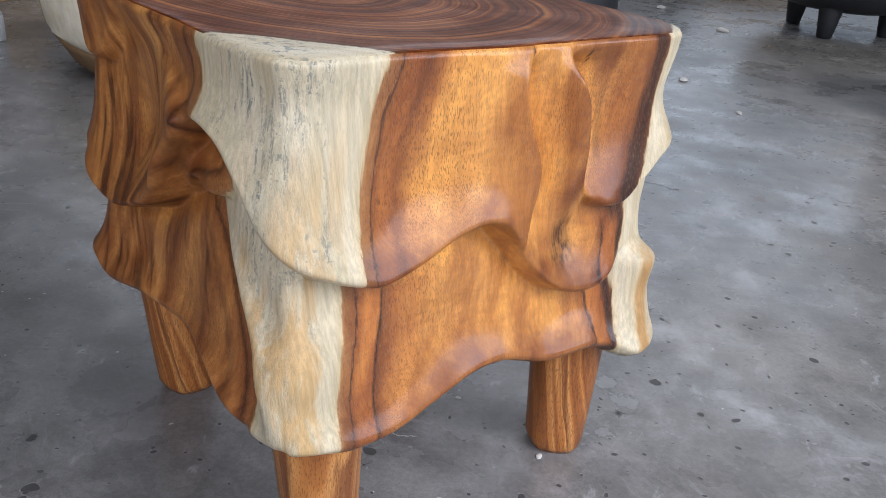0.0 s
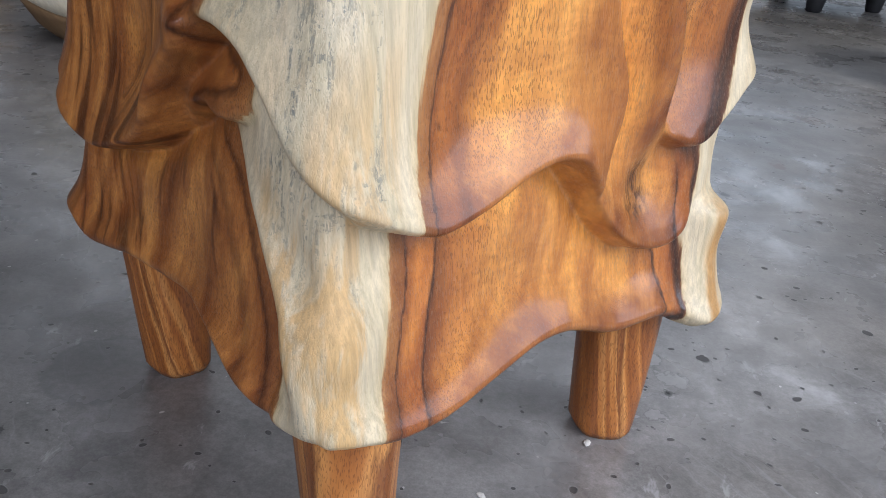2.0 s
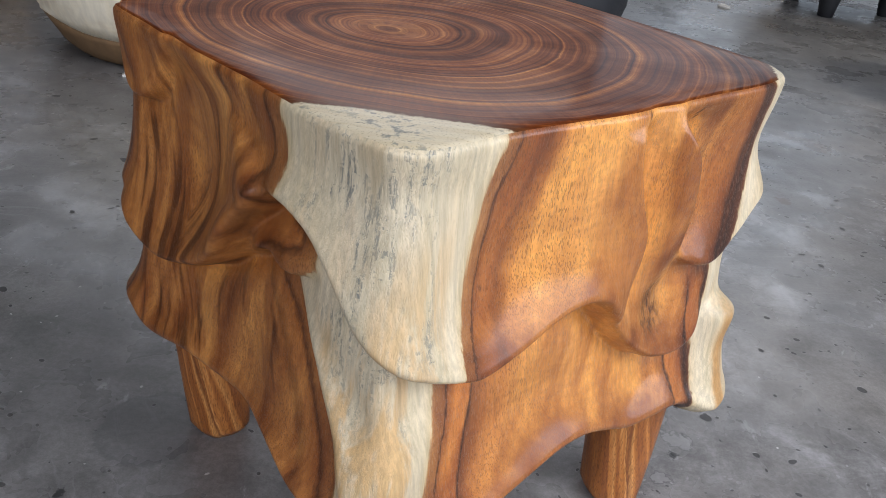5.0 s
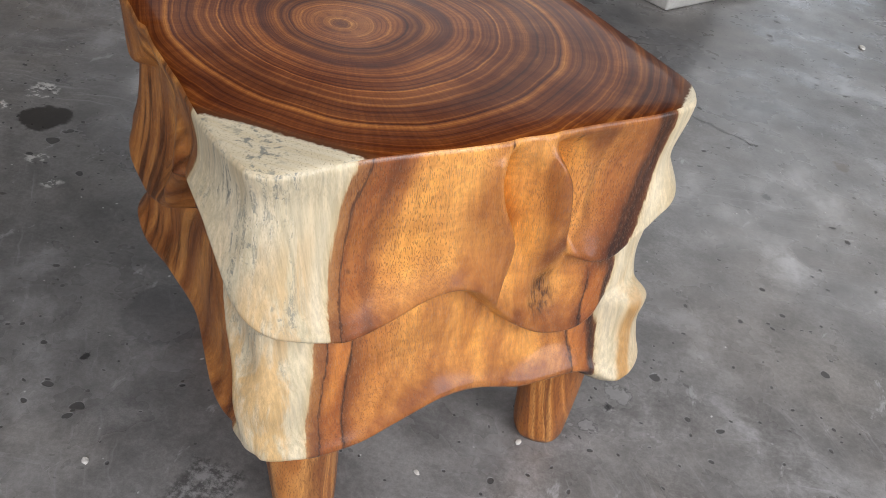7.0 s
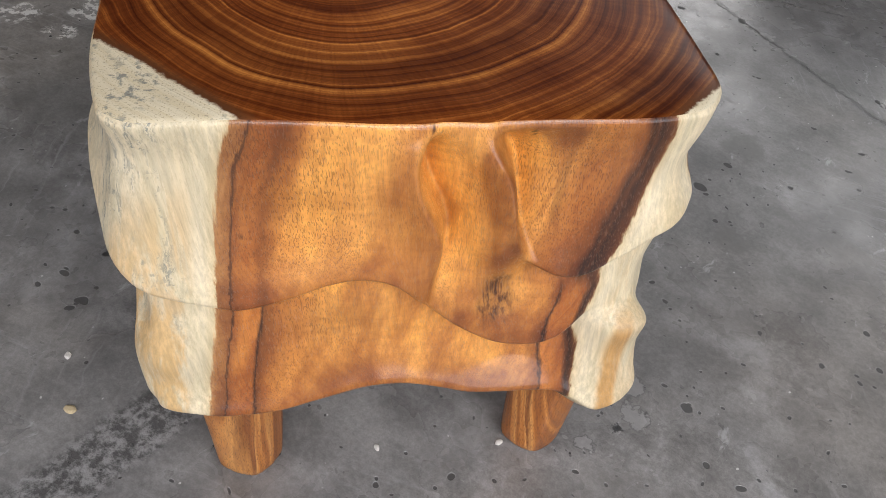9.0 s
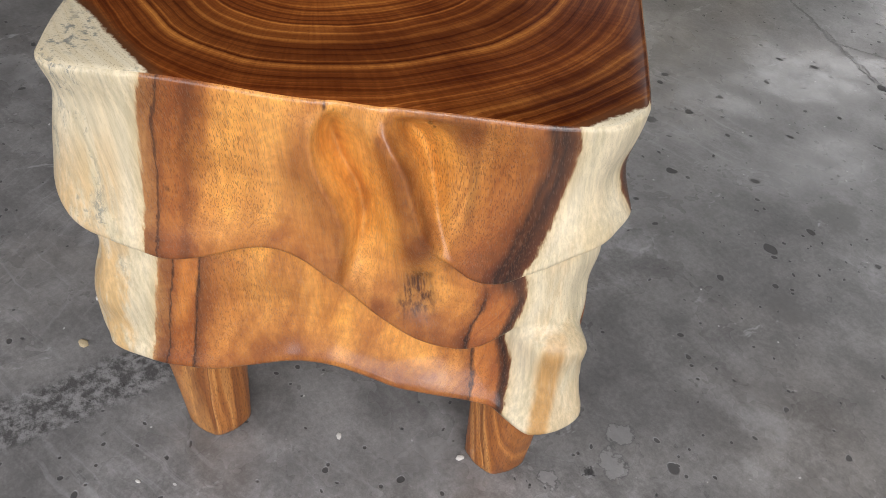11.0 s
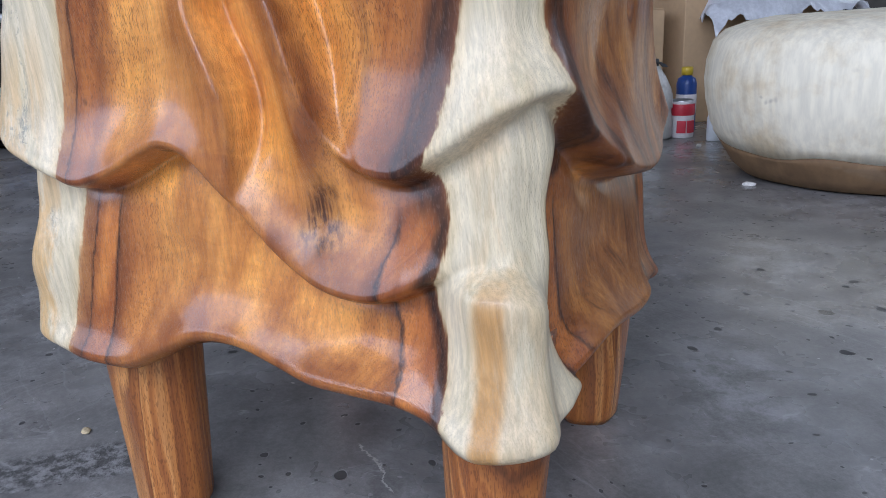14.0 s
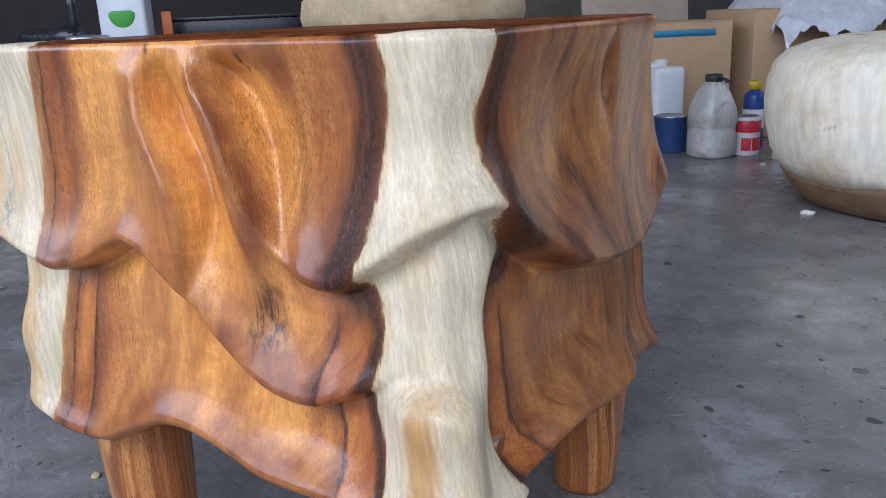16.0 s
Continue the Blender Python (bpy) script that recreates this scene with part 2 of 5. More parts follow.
    pore = w.step(w.noise(w.scaled(lean, (900, 900, 120)), 1.0, 1.0, 0.5), 0.56, 0.66)
    often = w.step(w.noise(w.scaled(p, (16, 16, 8)), 1.0, 2.0), 0.36, 0.62, 0.45, 1.0)
    col = w.mix(w.m("MULTIPLY", w.m("MULTIPLY", pore, often), w.m("MULTIPLY_ADD", heart, 0.06, 0.26)), col, w.mix(heart, (0.40, 0.29, 0.16), (0.12, 0.042, 0.014)))
    vessel = w.step(w.noise(w.scaled(lean, (1400, 1400, 230), (7, 3, 5)), 1.0, 0.0, 0.5), 0.58, 0.66)
    where = w.step(w.noise(w.scaled(p, (13, 13, 7), (1, 8, 2)), 1.0, 2.0), 0.38, 0.62, 0.25, 1.0)
    col = w.mix(w.m("MULTIPLY", w.m("MULTIPLY", vessel, where), w.m("MULTIPLY_ADD", heart, 0.30, 0.22)), col, w.mix(heart, (0.40, 0.30, 0.18), (0.11, 0.038, 0.012)))
    # knots, cracks and a scar: place, half width, half height, strength
    for mx, my, mz, rx, rz, depth in ((0.042, -0.178, 0.277, 0.021, 0.032, 1.0), (0.041, -0.176, 0.437, 0.0022, 0.006, 0.9), (0.044, -0.176, 0.431, 0.0018, 0.003, 0.8), (-0.027, -0.176, 0.444, 0.0015, 0.005, 0.9),
                                      (-0.205, -0.063, 0.197, 0.003, 0.006, 0.95), (-0.205, 0.061, 0.313, 0.003, 0.008, 0.95), (-0.146, -0.176, 0.347, 0.003, 0.004, 0.8), (-0.069, -0.176, 0.317, 0.004, 0.002, 0.8),
                                      (0.075, -0.178, 0.375, 0.006, 0.04, 0.40), (0.196, 0.040, 0.412, 0.012, 0.022, 0.6)):
        dx, dy, dz = w.m("DIVIDE", w.m("SUBTRACT", x, mx), rx), w.m("DIVIDE", w.m("SUBTRACT", y, my), max(rx, 0.02)), w.m("DIVIDE", w.m("SUBTRACT", z, mz), rz)
        away = w.m("SQRT", w.m("ADD", w.m("MULTIPLY", dx, dx), w.m("ADD", w.m("MULTIPLY", dy, dy), w.m("MULTIPLY", dz, dz))))
        away = w.m("ADD", away, w.m("MULTIPLY_ADD", w.noise(w.scaled(p, (190, 190, 9)), 1.0, 2.0), 0.9, -0.45))
        grain = w.step(fibre, 0.34, 0.60, 1.0, 0.45) if rx > 0.01 else 1.0
        col = w.mix(w.m("MULTIPLY", w.m("MULTIPLY", w.step(away, 0.35, 1.10, 1.0, 0.0), depth), grain), col, (0.075, 0.024, 0.008))
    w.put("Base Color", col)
    w.put("Roughness", w.m("MULTIPLY_ADD", w.noise(w.scaled(p, (30, 30, 10)), 1.0, 3.0), 0.22, 0.30))
    w.put("Coat Weight", w.m("MULTIPLY", w.m("MULTIPLY_ADD", flank, -0.30, 0.52), w.m("MULTIPLY_ADD", heart, 0.6, 0.4)))
    w.put("Coat IOR", 1.6)
    w.put("Coat Roughness", w.m("MULTIPLY_ADD", pore, 0.14, 0.155))
    rough_cut = w.noise(p, 45.0, 2.0, 0.5)
    w.bump(w.m("ADD", w.m("MULTIPLY", w.m("MAXIMUM", pore, vessel), -0.42), w.m("ADD", w.m("MULTIPLY", rough_cut, 0.5), w.m("MULTIPLY", fine, 0.15))), 0.38, 0.0015)
    return w.mat


WOOD = carved_timber()


def top_timber():
    """The block's end grain: fine rings round an off-centre pith, dark towards the rim, cream at two corners."""
    w = Nodes("polished_end_grain_wood", (0.3, 0.12, 0.04), 0.3, coat=0.15, spec=0.04)
    p = w.place()
    x, y, _ = w.xyz(p)
    warp = w.xyz(w.noise(w.scaled(p, (1, 1, 0)), 9.0, 2.0, 0.5, colour=True))
    qx = w.m("ADD", w.m("ADD", x, 0.064), w.m("MULTIPLY_ADD", warp[0], 0.016, -0.008))
    qy = w.m("ADD", w.m("SUBTRACT", y, 0.035), w.m("MULTIPLY_ADD", warp[1], 0.016, -0.008))
    qx = w.m("MULTIPLY", qx, w.step(qx, -0.05, 0.08, 1.25, 0.86))
    r = w.m("SQRT", w.m("ADD", w.m("MULTIPLY", qx, qx), w.m("MULTIPLY", qy, qy)))
    hair = w.noise(w.scaled(p, (260, 260, 1)), 1.0, 3.0, 0.6)
    r = w.m("MULTIPLY_ADD", hair, 0.0016, r)
    a = w.m("ARCTAN2", qy, qx)
    drift = w.m("MULTIPLY", w.noise(w.vec(w.m("COSINE", a), w.m("SINE", a), w.m("MULTIPLY", r, 9.0)), 1.4, 3.0, 0.6), 0.5)
    rings = w.noise(w.vec(w.m("MULTIPLY", r, 125.0), drift, 0.0), 1.0, 4.0, 0.65)
    fine = w.noise(w.vec(w.m("MULTIPLY", r, 420.0), drift, 3.0), 1.0, 2.0, 0.6)
    tone = w.ramp(w.m("MULTIPLY", r, 4.0), (0.0, (0.34, 0.135, 0.042)), (0.05, (0.44, 0.185, 0.060)), (0.16, (0.40, 0.150, 0.044)), (0.24, (0.20, 0.064, 0.018)), (0.38, (0.27, 0.088, 0.025)),
                  (0.52, (0.33, 0.120, 0.036)), (0.62, (0.24, 0.085, 0.026)), (0.72, (0.36, 0.140, 0.042)), (0.80, (0.24, 0.080, 0.024)), (0.88, (0.34, 0.125, 0.036)), (1.0, (0.19, 0.066, 0.020)))
    band = w.xyz(w.ramp(w.m("ADD", w.m("MULTIPLY", rings, 0.65), w.m("MULTIPLY", fine, 0.35)), (0.34, 0.13), (0.44, 0.38), (0.52, 0.66), (0.63, 1.28)))[0]
    age = w.noise(w.vec(w.m("MULTIPLY", r, 34.0), w.m("MULTIPLY", drift, 2.0), 5.0), 1.0, 2.0, 0.5)
    band = w.m("MULTIPLY", band, w.step(age, 0.34, 0.62, 0.78, 1.18))
    cloud = w.noise(w.scaled(p, (1, 1, 0), (2, 5, 0)), 13.0, 4.0, 0.6)
    band = w.m("MULTIPLY", band, w.step(cloud, 0.30, 0.68, 0.70, 1.22))
    # radial checks and rays
    ray = w.noise(w.vec(w.m("MULTIPLY", w.m("COSINE", a), 60.0), w.m("MULTIPLY", w.m("SINE", a), 60.0), w.m("MULTIPLY", r, 14.0)), 1.0, 2.0, 0.5)
    band = w.m("MULTIPLY", band, w.step(ray, 0.30, 0.70, 0.90, 1.10))
    redder = w.m("POWER", band, 1.35)
    col = w.mix(1.0, tone, w.vec(w.m("MULTIPLY", band, 1.10), w.m("MULTIPLY", redder, 0.98), w.m("MULTIPLY", redder, 0.70)), "MULTIPLY")
    # sapwood across two corners
    one = w.m("MULTIPLY", w.m("ADD", w.m("ADD", x, 0.185), w.m("ADD", y, 0.1245)), 0.707)
    two = w.m("ADD", w.m("MULTIPLY", w.m("SUBTRACT", x, 0.168), -0.6), w.m("MULTIPLY", w.m("ADD", y, 0.162), 0.8))
    d = w.m("ADD", w.m("MINIMUM", one, two), w.m("ADD", w.m("MULTIPLY_ADD", warp[2], 0.014, -0.007), w.m("MULTIPLY_ADD", hair, 0.006, -0.003)))
    heart = w.step(d, -0.001, 0.002)
    col = w.mix(w.m("MULTIPLY", w.step(d, 0.012, 0.002), heart), col, (0.10, 0.036, 0.014))
    spots = w.m("MULTIPLY", w.step(w.noise(w.scaled(p, (1, 1, 0)), 150.0, 3.0, 0.6), 0.50, 0.62), w.step(w.noise(w.scaled(p, (1, 1, 0)), 26.0, 2.0), 0.46, 0.58))
    cream = w.mix(w.m("MULTIPLY", spots, 0.8), w.mix(w.step(rings, 0.3, 0.7), (0.60, 0.50, 0.33), (0.68, 0.60, 0.44)), (0.17, 0.18, 0.17))
    col = w.mix(heart, cream, col)
    pore = w.step(w.noise(w.scaled(p, (1, 1, 0)), 800.0, 1.0, 0.5), 0.58, 0.68)
    col = w.mix(w.m("MULTIPLY", pore, 0.35), col, (0.06, 0.022, 0.010))
    w.put("Base Color", col)
    w.put("Roughness", w.step(cloud, 0.3, 0.7, 0.50, 0.38))
    w.put("Coat Roughness", w.m("MULTIPLY_ADD", rings, 0.24, 0.02))
    w.bump(w.m("ADD", w.m("MULTIPLY", rings, 1.0), w.m("MULTIPLY", fine, 0.7)), 0.35, 0.0012)
    return w.mat


WOOD_TOP = top_timber()


def leg_timber():
    """Plain-sawn leg wood: broad arcs of orange and red-brown between thin dark lines."""
    w = Nodes("leg_wood", (0.42, 0.16, 0.05), 0.4, coat=0.40, spec=0.28)
    p = w.place()
    x, y, z = w.xyz(p)
    warp = w.noise(w.scaled(p, (1, 1, 0.25)), 20.0, 2.0, 0.5)
    hair = w.noise(w.scaled(p, (420, 420, 24)), 1.0, 2.0, 0.6)
    qx, qy = w.m("ADD", x, w.m("MULTIPLY", z, 0.16)), w.m("SUBTRACT", y, w.m("MULTIPLY", z, 0.10))
    r = w.m("SQRT", w.m("ADD", w.m("MULTIPLY", qx, qx), w.m("MULTIPLY", w.m("MULTIPLY", qy, qy), 1.4)))
    r = w.m("ADD", r, w.m("ADD", w.m("MULTIPLY", warp, 0.022), w.m("MULTIPLY", hair, 0.0022)))
    broad = w.noise(w.vec(w.m("MULTIPLY", r, 75.0), w.m("MULTIPLY", z, 1.2), 0.0), 1.0, 2.0, 0.5)
    fine = w.noise(w.vec(w.m("MULTIPLY", r, 420.0), w.m("MULTIPLY", z, 3.0), 2.0), 1.0, 2.0, 0.6)
    col = w.ramp(broad, (0.33, (0.055, 0.019, 0.009)), (0.37, (0.24, 0.078, 0.023)), (0.45, (0.34, 0.112, 0.028)), (0.53, (0.50, 0.185, 0.045)), (0.61, (0.66, 0.300, 0.090)), (0.67, (0.22, 0.070, 0.020)), (0.72, (0.44, 0.160, 0.042)))
    s = w.m("MULTIPLY", w.step(fine, 0.3, 0.7, 0.82, 1.12), w.step(hair, 0.3, 0.7, 0.88, 1.08))
    col = w.mix(1.0, col, w.vec(s, w.m("POWER", s, 1.2), w.m("POWER", s, 1.2)), "MULTIPLY")
    pore = w.step(w.noise(w.scaled(p, (1300, 1300, 200)), 1.0, 0.0, 0.5), 0.58, 0.66)
    col = w.mix(w.m("MULTIPLY", pore, 0.45), col, (0.10, 0.035, 0.012))
    w.put("Base Color", col)
    w.put("Roughness", w.step(fine, 0.3, 0.7, 0.36, 0.46))
    w.put("Coat Roughness", 0.22)
    w.bump(w.m("SUBTRACT", w.m("MULTIPLY", warp, 0.6), w.m("MULTIPLY", pore, 0.2)), 0.4, 0.0012)
    return w.mat


LEG_WOOD = leg_timber()


def concrete():
    """Power-floated concrete: cloudy grey, trowel scratches, blow holes, chalky scuffs, stains and a broken seam."""
    w = Nodes("worn_concrete_floor", (0.2, 0.2, 0.2), 0.5, spec=0.75)
    p = w.place()
    x, y, _ = w.xyz(p)
    bend = w.noise(p, 9.0, 3.0, 0.6, colour=True)
    bx, by, _ = w.xyz(bend)
    q = w.vec(w.m("MULTIPLY_ADD", bx, 0.05, x), w.m("MULTIPLY_ADD", by, 0.05, y), 0.0)
    big, cloud, mid, fine, grit = w.noise(p, 0.9, 3.0, 0.5, 0.5), w.noise(q, 3.6, 5.0, 0.6), w.noise(q, 17.0, 5.0, 0.7), w.noise(p, 160.0, 3.0, 0.7), w.noise(p, 520.0, 1.0)
    tone = w.m("ADD", w.m("MULTIPLY", big, 0.55), w.m("MULTIPLY", cloud, 0.45))
    col = w.ramp(tone, (0.34, (0.105, 0.102, 0.099)), (0.48, (0.175, 0.170, 0.166)), (0.56, (0.236, 0.230, 0.225)), (0.68, (0.335, 0.328, 0.322)))
    col = w.mix(w.m("MULTIPLY", w.step(w.noise(p, 2.1, 3.0), 0.48, 0.66), 0.35), col, (0.25, 0.225, 0.20))
    s = w.m("MULTIPLY", w.step(mid, 0.28, 0.72, 0.72, 1.26), w.m("MULTIPLY", w.step(fine, 0.3, 0.7, 0.86, 1.14), w.step(grit, 0.25, 0.75, 0.92, 1.08)))
    col = w.mix(1.0, col, w.vec(s, s, s), "MULTIPLY")
    # trowel marks, faint and in patches
    for turn, place, pale in ((0.35, 2.6, 0.36), (-0.9, 3.3, 0.30)):
        c, d = math.cos(turn), math.sin(turn)
        u = w.m("ADD", w.m("MULTIPLY", x, c), w.m("MULTIPLY", y, d))
        v = w.m("ADD", w.m("MULTIPLY", x, -d), w.m("MULTIPLY", y, c))
        lines = w.noise(w.vec(w.m("MULTIPLY_ADD", bx, 0.6, w.m("MULTIPLY", u, 5.0)), w.m("MULTIPLY_ADD", by, 5.0, w.m("MULTIPLY", v, 130.0)), turn), 1.0, 3.0, 0.7)
        where = w.step(w.noise(w.scaled(p, (1, 1, 1), (turn * 7, 3, 1)), place, 3.0), 0.50, 0.66)
        col = w.mix(w.m("MULTIPLY", w.m("MULTIPLY", w.step(lines, 0.54, 0.72), where), 0.30), col, (pale + 0.12, pale + 0.12, pale + 0.13))
        col = w.mix(w.m("MULTIPLY", w.m("MULTIPLY", w.step(lines, 0.46, 0.32), where), 0.25), col, (0.13, 0.13, 0.135))
    # chalky bloom and scuffs
    bloom = w.m("MULTIPLY", w.step(cloud, 0.52, 0.66), w.step(mid, 0.42, 0.62))
    col = w.mix(w.m("MULTIPLY", bloom, 0.22), col, (0.50, 0.51, 0.53))
    scuff = w.step(w.noise(w.scaled(q, (26, 9, 1), (2, 5, 0)), 1.0, 5.0, 0.7), 0.63, 0.70)
    col = w.mix(w.m("MULTIPLY", scuff, 0.45), col, (0.52, 0.52, 0.52))

    # blow holes of many sizes, each with a pale worn rim
    holes = None
    for scale, share, most in ((5.0, 0.66, 0.13), (10.0, 0.60, 0.16), (22.0, 0.62, 0.25), (45.0, 0.76, 0.40)):
        n = w.tree.nodes.new("ShaderNodeTexVoronoi")
        n.voronoi_dimensions = "2D"
        w.link(w.scaled(q, (1.0, 1.12, 1.0), (scale, 0, 0)), n.inputs["Vector"])
        n.inputs["Scale"].default_value = scale
        r1, _, _ = w.xyz(n.outputs["Color"])
        size = w.m("MULTIPLY", w.m("MULTIPLY", w.m("SUBTRACT", r1, share, clamp=True), most), w.step(w.noise(p, 5.0, 2.0), 0.36, 0.60, 0.55, 1.25))
        d = w.m("SUBTRACT", w.m("ADD", n.outputs["Distance"], w.m("MULTIPLY_ADD", mid, scale * 0.004, scale * -0.002)), size)
        hole = w.m("MULTIPLY", w.step(d, -0.004, 0.004 + scale * 0.0006, 1.0, 0.0), w.step(size, scale * 0.0006, scale * 0.0012))
        holes = hole if holes is None else w.m("MAXIMUM", holes, hole)
        rim = w.m("MULTIPLY", w.step(d, 0.0, 0.002 * scale, 1.0, 0.0), w.step(size, scale * 0.0008, scale * 0.002))
        col = w.mix(w.m("MULTIPLY", rim, 0.22), col, (0.50, 0.50, 0.50))
    col = w.mix(w.m("MULTIPLY", holes, 0.88), col, (0.04, 0.038, 0.037))
    specks = w.m("MULTIPLY", w.step(w.cells(q, 60.0), 0.08, 0.12, 1.0, 0.0), w.step(w.noise(p, 31.0, 2.0), 0.58, 0.64))
    col = w.mix(w.m("MULTIPLY", specks, 0.75), col, (0.66, 0.65, 0.63))
    wob = w.m("MULTIPLY_ADD", w.noise(p, 26.0, 4.0, 0.7), 0.06, -0.03)

    worn = w.step(w.noise(p, 48.0, 4.0, 0.7), 0.49, 0.55)

    def spot(cx, cy, r, soft, amount, tint, ring=0.0, broken=False):
        nonlocal col
        dx, dy = w.m("SUBTRACT", x, cx), w.m("SUBTRACT", y, cy)
        d = w.m("ADD", w.m("SQRT", w.m("ADD", w.m("MULTIPLY", dx, dx), w.m("MULTIPLY", dy, dy))), wob)
        f = w.step(d, r - soft, r, 1.0, 0.0)
        if ring:
            f = w.m("SUBTRACT", f, w.step(d, r - ring - soft, r - ring, 0.85, 0.0))
        if broken:
            f = w.m("MULTIPLY", f, worn)
        col = w.mix(w.m("MULTIPLY", f, amount), col, tint)

    # pale patch right of the stool, painted to stand in for brighter light
    patch_noise = w.noise(q, 2.4, 5.0, 0.65)
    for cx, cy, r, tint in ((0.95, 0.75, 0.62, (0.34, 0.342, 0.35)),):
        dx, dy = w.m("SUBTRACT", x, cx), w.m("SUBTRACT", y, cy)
        d = w.m("ADD", w.m("SQRT", w.m("ADD", w.m("MULTIPLY", dx, dx), w.m("MULTIPLY", dy, dy))), w.m("MULTIPLY_ADD", patch_noise, 0.9, -0.45))
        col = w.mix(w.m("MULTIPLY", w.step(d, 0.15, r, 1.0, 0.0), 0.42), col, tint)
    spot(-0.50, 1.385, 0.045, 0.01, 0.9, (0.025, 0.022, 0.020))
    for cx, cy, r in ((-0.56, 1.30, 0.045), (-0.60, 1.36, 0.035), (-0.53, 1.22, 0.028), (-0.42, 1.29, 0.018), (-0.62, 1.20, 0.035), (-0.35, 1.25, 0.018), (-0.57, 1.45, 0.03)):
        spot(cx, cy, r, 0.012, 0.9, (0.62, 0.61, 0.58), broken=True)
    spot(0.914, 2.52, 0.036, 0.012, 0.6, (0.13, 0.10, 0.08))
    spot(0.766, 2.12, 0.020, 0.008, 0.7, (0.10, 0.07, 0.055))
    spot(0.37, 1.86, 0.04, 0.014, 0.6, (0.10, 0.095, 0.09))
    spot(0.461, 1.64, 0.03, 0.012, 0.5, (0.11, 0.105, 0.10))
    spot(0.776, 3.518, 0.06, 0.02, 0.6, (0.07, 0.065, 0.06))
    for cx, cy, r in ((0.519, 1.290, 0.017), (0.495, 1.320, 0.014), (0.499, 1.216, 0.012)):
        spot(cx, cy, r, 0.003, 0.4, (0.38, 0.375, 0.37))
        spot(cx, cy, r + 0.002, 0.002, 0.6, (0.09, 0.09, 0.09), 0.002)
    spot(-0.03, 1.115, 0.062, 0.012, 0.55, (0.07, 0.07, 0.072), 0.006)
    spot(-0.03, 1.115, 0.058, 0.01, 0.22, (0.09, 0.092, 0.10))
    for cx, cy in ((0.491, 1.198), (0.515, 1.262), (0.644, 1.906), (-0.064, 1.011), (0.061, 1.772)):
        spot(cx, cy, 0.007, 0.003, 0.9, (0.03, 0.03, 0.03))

    def streak(x0, y0, x1, y1, half, soft):
        """1 on a wandering strip between two points."""
        ln = math.hypot(x1 - x0, y1 - y0)
        tx, ty = (x1 - x0) / ln, (y1 - y0) / ln
        ax, ay = w.m("SUBTRACT", x, x0), w.m("SUBTRACT", y, y0)
        along = w.m("ADD", w.m("MULTIPLY", ax, tx), w.m("MULTIPLY", ay, ty))
        across = w.m("ADD", w.m("MULTIPLY", ax, -ty), w.m("MULTIPLY", ay, tx))
        across = w.m("ABSOLUTE", w.m("ADD", across, w.m("MULTIPLY", wob, 0.7)))
        f = w.step(across, half, half + soft, 1.0, 0.0)
        along = w.m("ADD", along, w.m("MULTIPLY", wob, 1.0))
        return w.m("MULTIPLY", f, w.m("MULTIPLY", w.step(along, 0.0, 0.01), w.step(along, ln, ln + 0.01, 1.0, 0.0)))

    seam = streak(0.195, 0.30, 0.165, 0.955, 0.022, 0.022)
    rubble = w.noise(p, 75.0, 4.0, 0.75)
    col = w.mix(w.m("MULTIPLY", seam, 0.85), col, w.mix(w.step(rubble, 0.40, 0.62), (0.045, 0.043, 0.042), (0.27, 0.265, 0.26)))
    crack = w.m("MAXIMUM", streak(-0.25, 2.40, 0.60, 2.09, 0.0015, 0.004), streak(0.01, 2.29, 0.30, 2.45, 0.001, 0.003))
    col = w.mix(w.m("MULTIPLY", crack, 0.7), col, (0.07, 0.068, 0.066))
    scratch = streak(0.212, 1.129, 0.300, 1.142, 0.0004, 0.0015)
    col = w.mix(w.m("MULTIPLY", scratch, 0.7), col, (0.60, 0.58, 0.54))
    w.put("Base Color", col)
    rough = w.m("ADD", w.step(w.m("ADD", w.m("MULTIPLY", cloud, 0.6), w.m("MULTIPLY", w.noise(q, 8.0, 4.0, 0.65), 0.4)), 0.38, 0.62, 0.42, 0.20), w.m("ADD", w.m("MULTIPLY", seam, 0.25), w.m("MULTIPLY", holes, 0.3)))
    w.put("Roughness", rough)
    h = w.m("ADD", w.m("MULTIPLY", fine, 0.10), w.m("ADD", w.m("MULTIPLY", holes, -1.0), w.m("MULTIPLY", mid, 0.06)))
    h = w.m("ADD", h, w.m("ADD", w.m("MULTIPLY", w.m("MULTIPLY", seam, rubble), 1.8), w.m("MULTIPLY", crack, -0.8)))
    w.bump(h, 0.5, 0.002)
    return w.mat


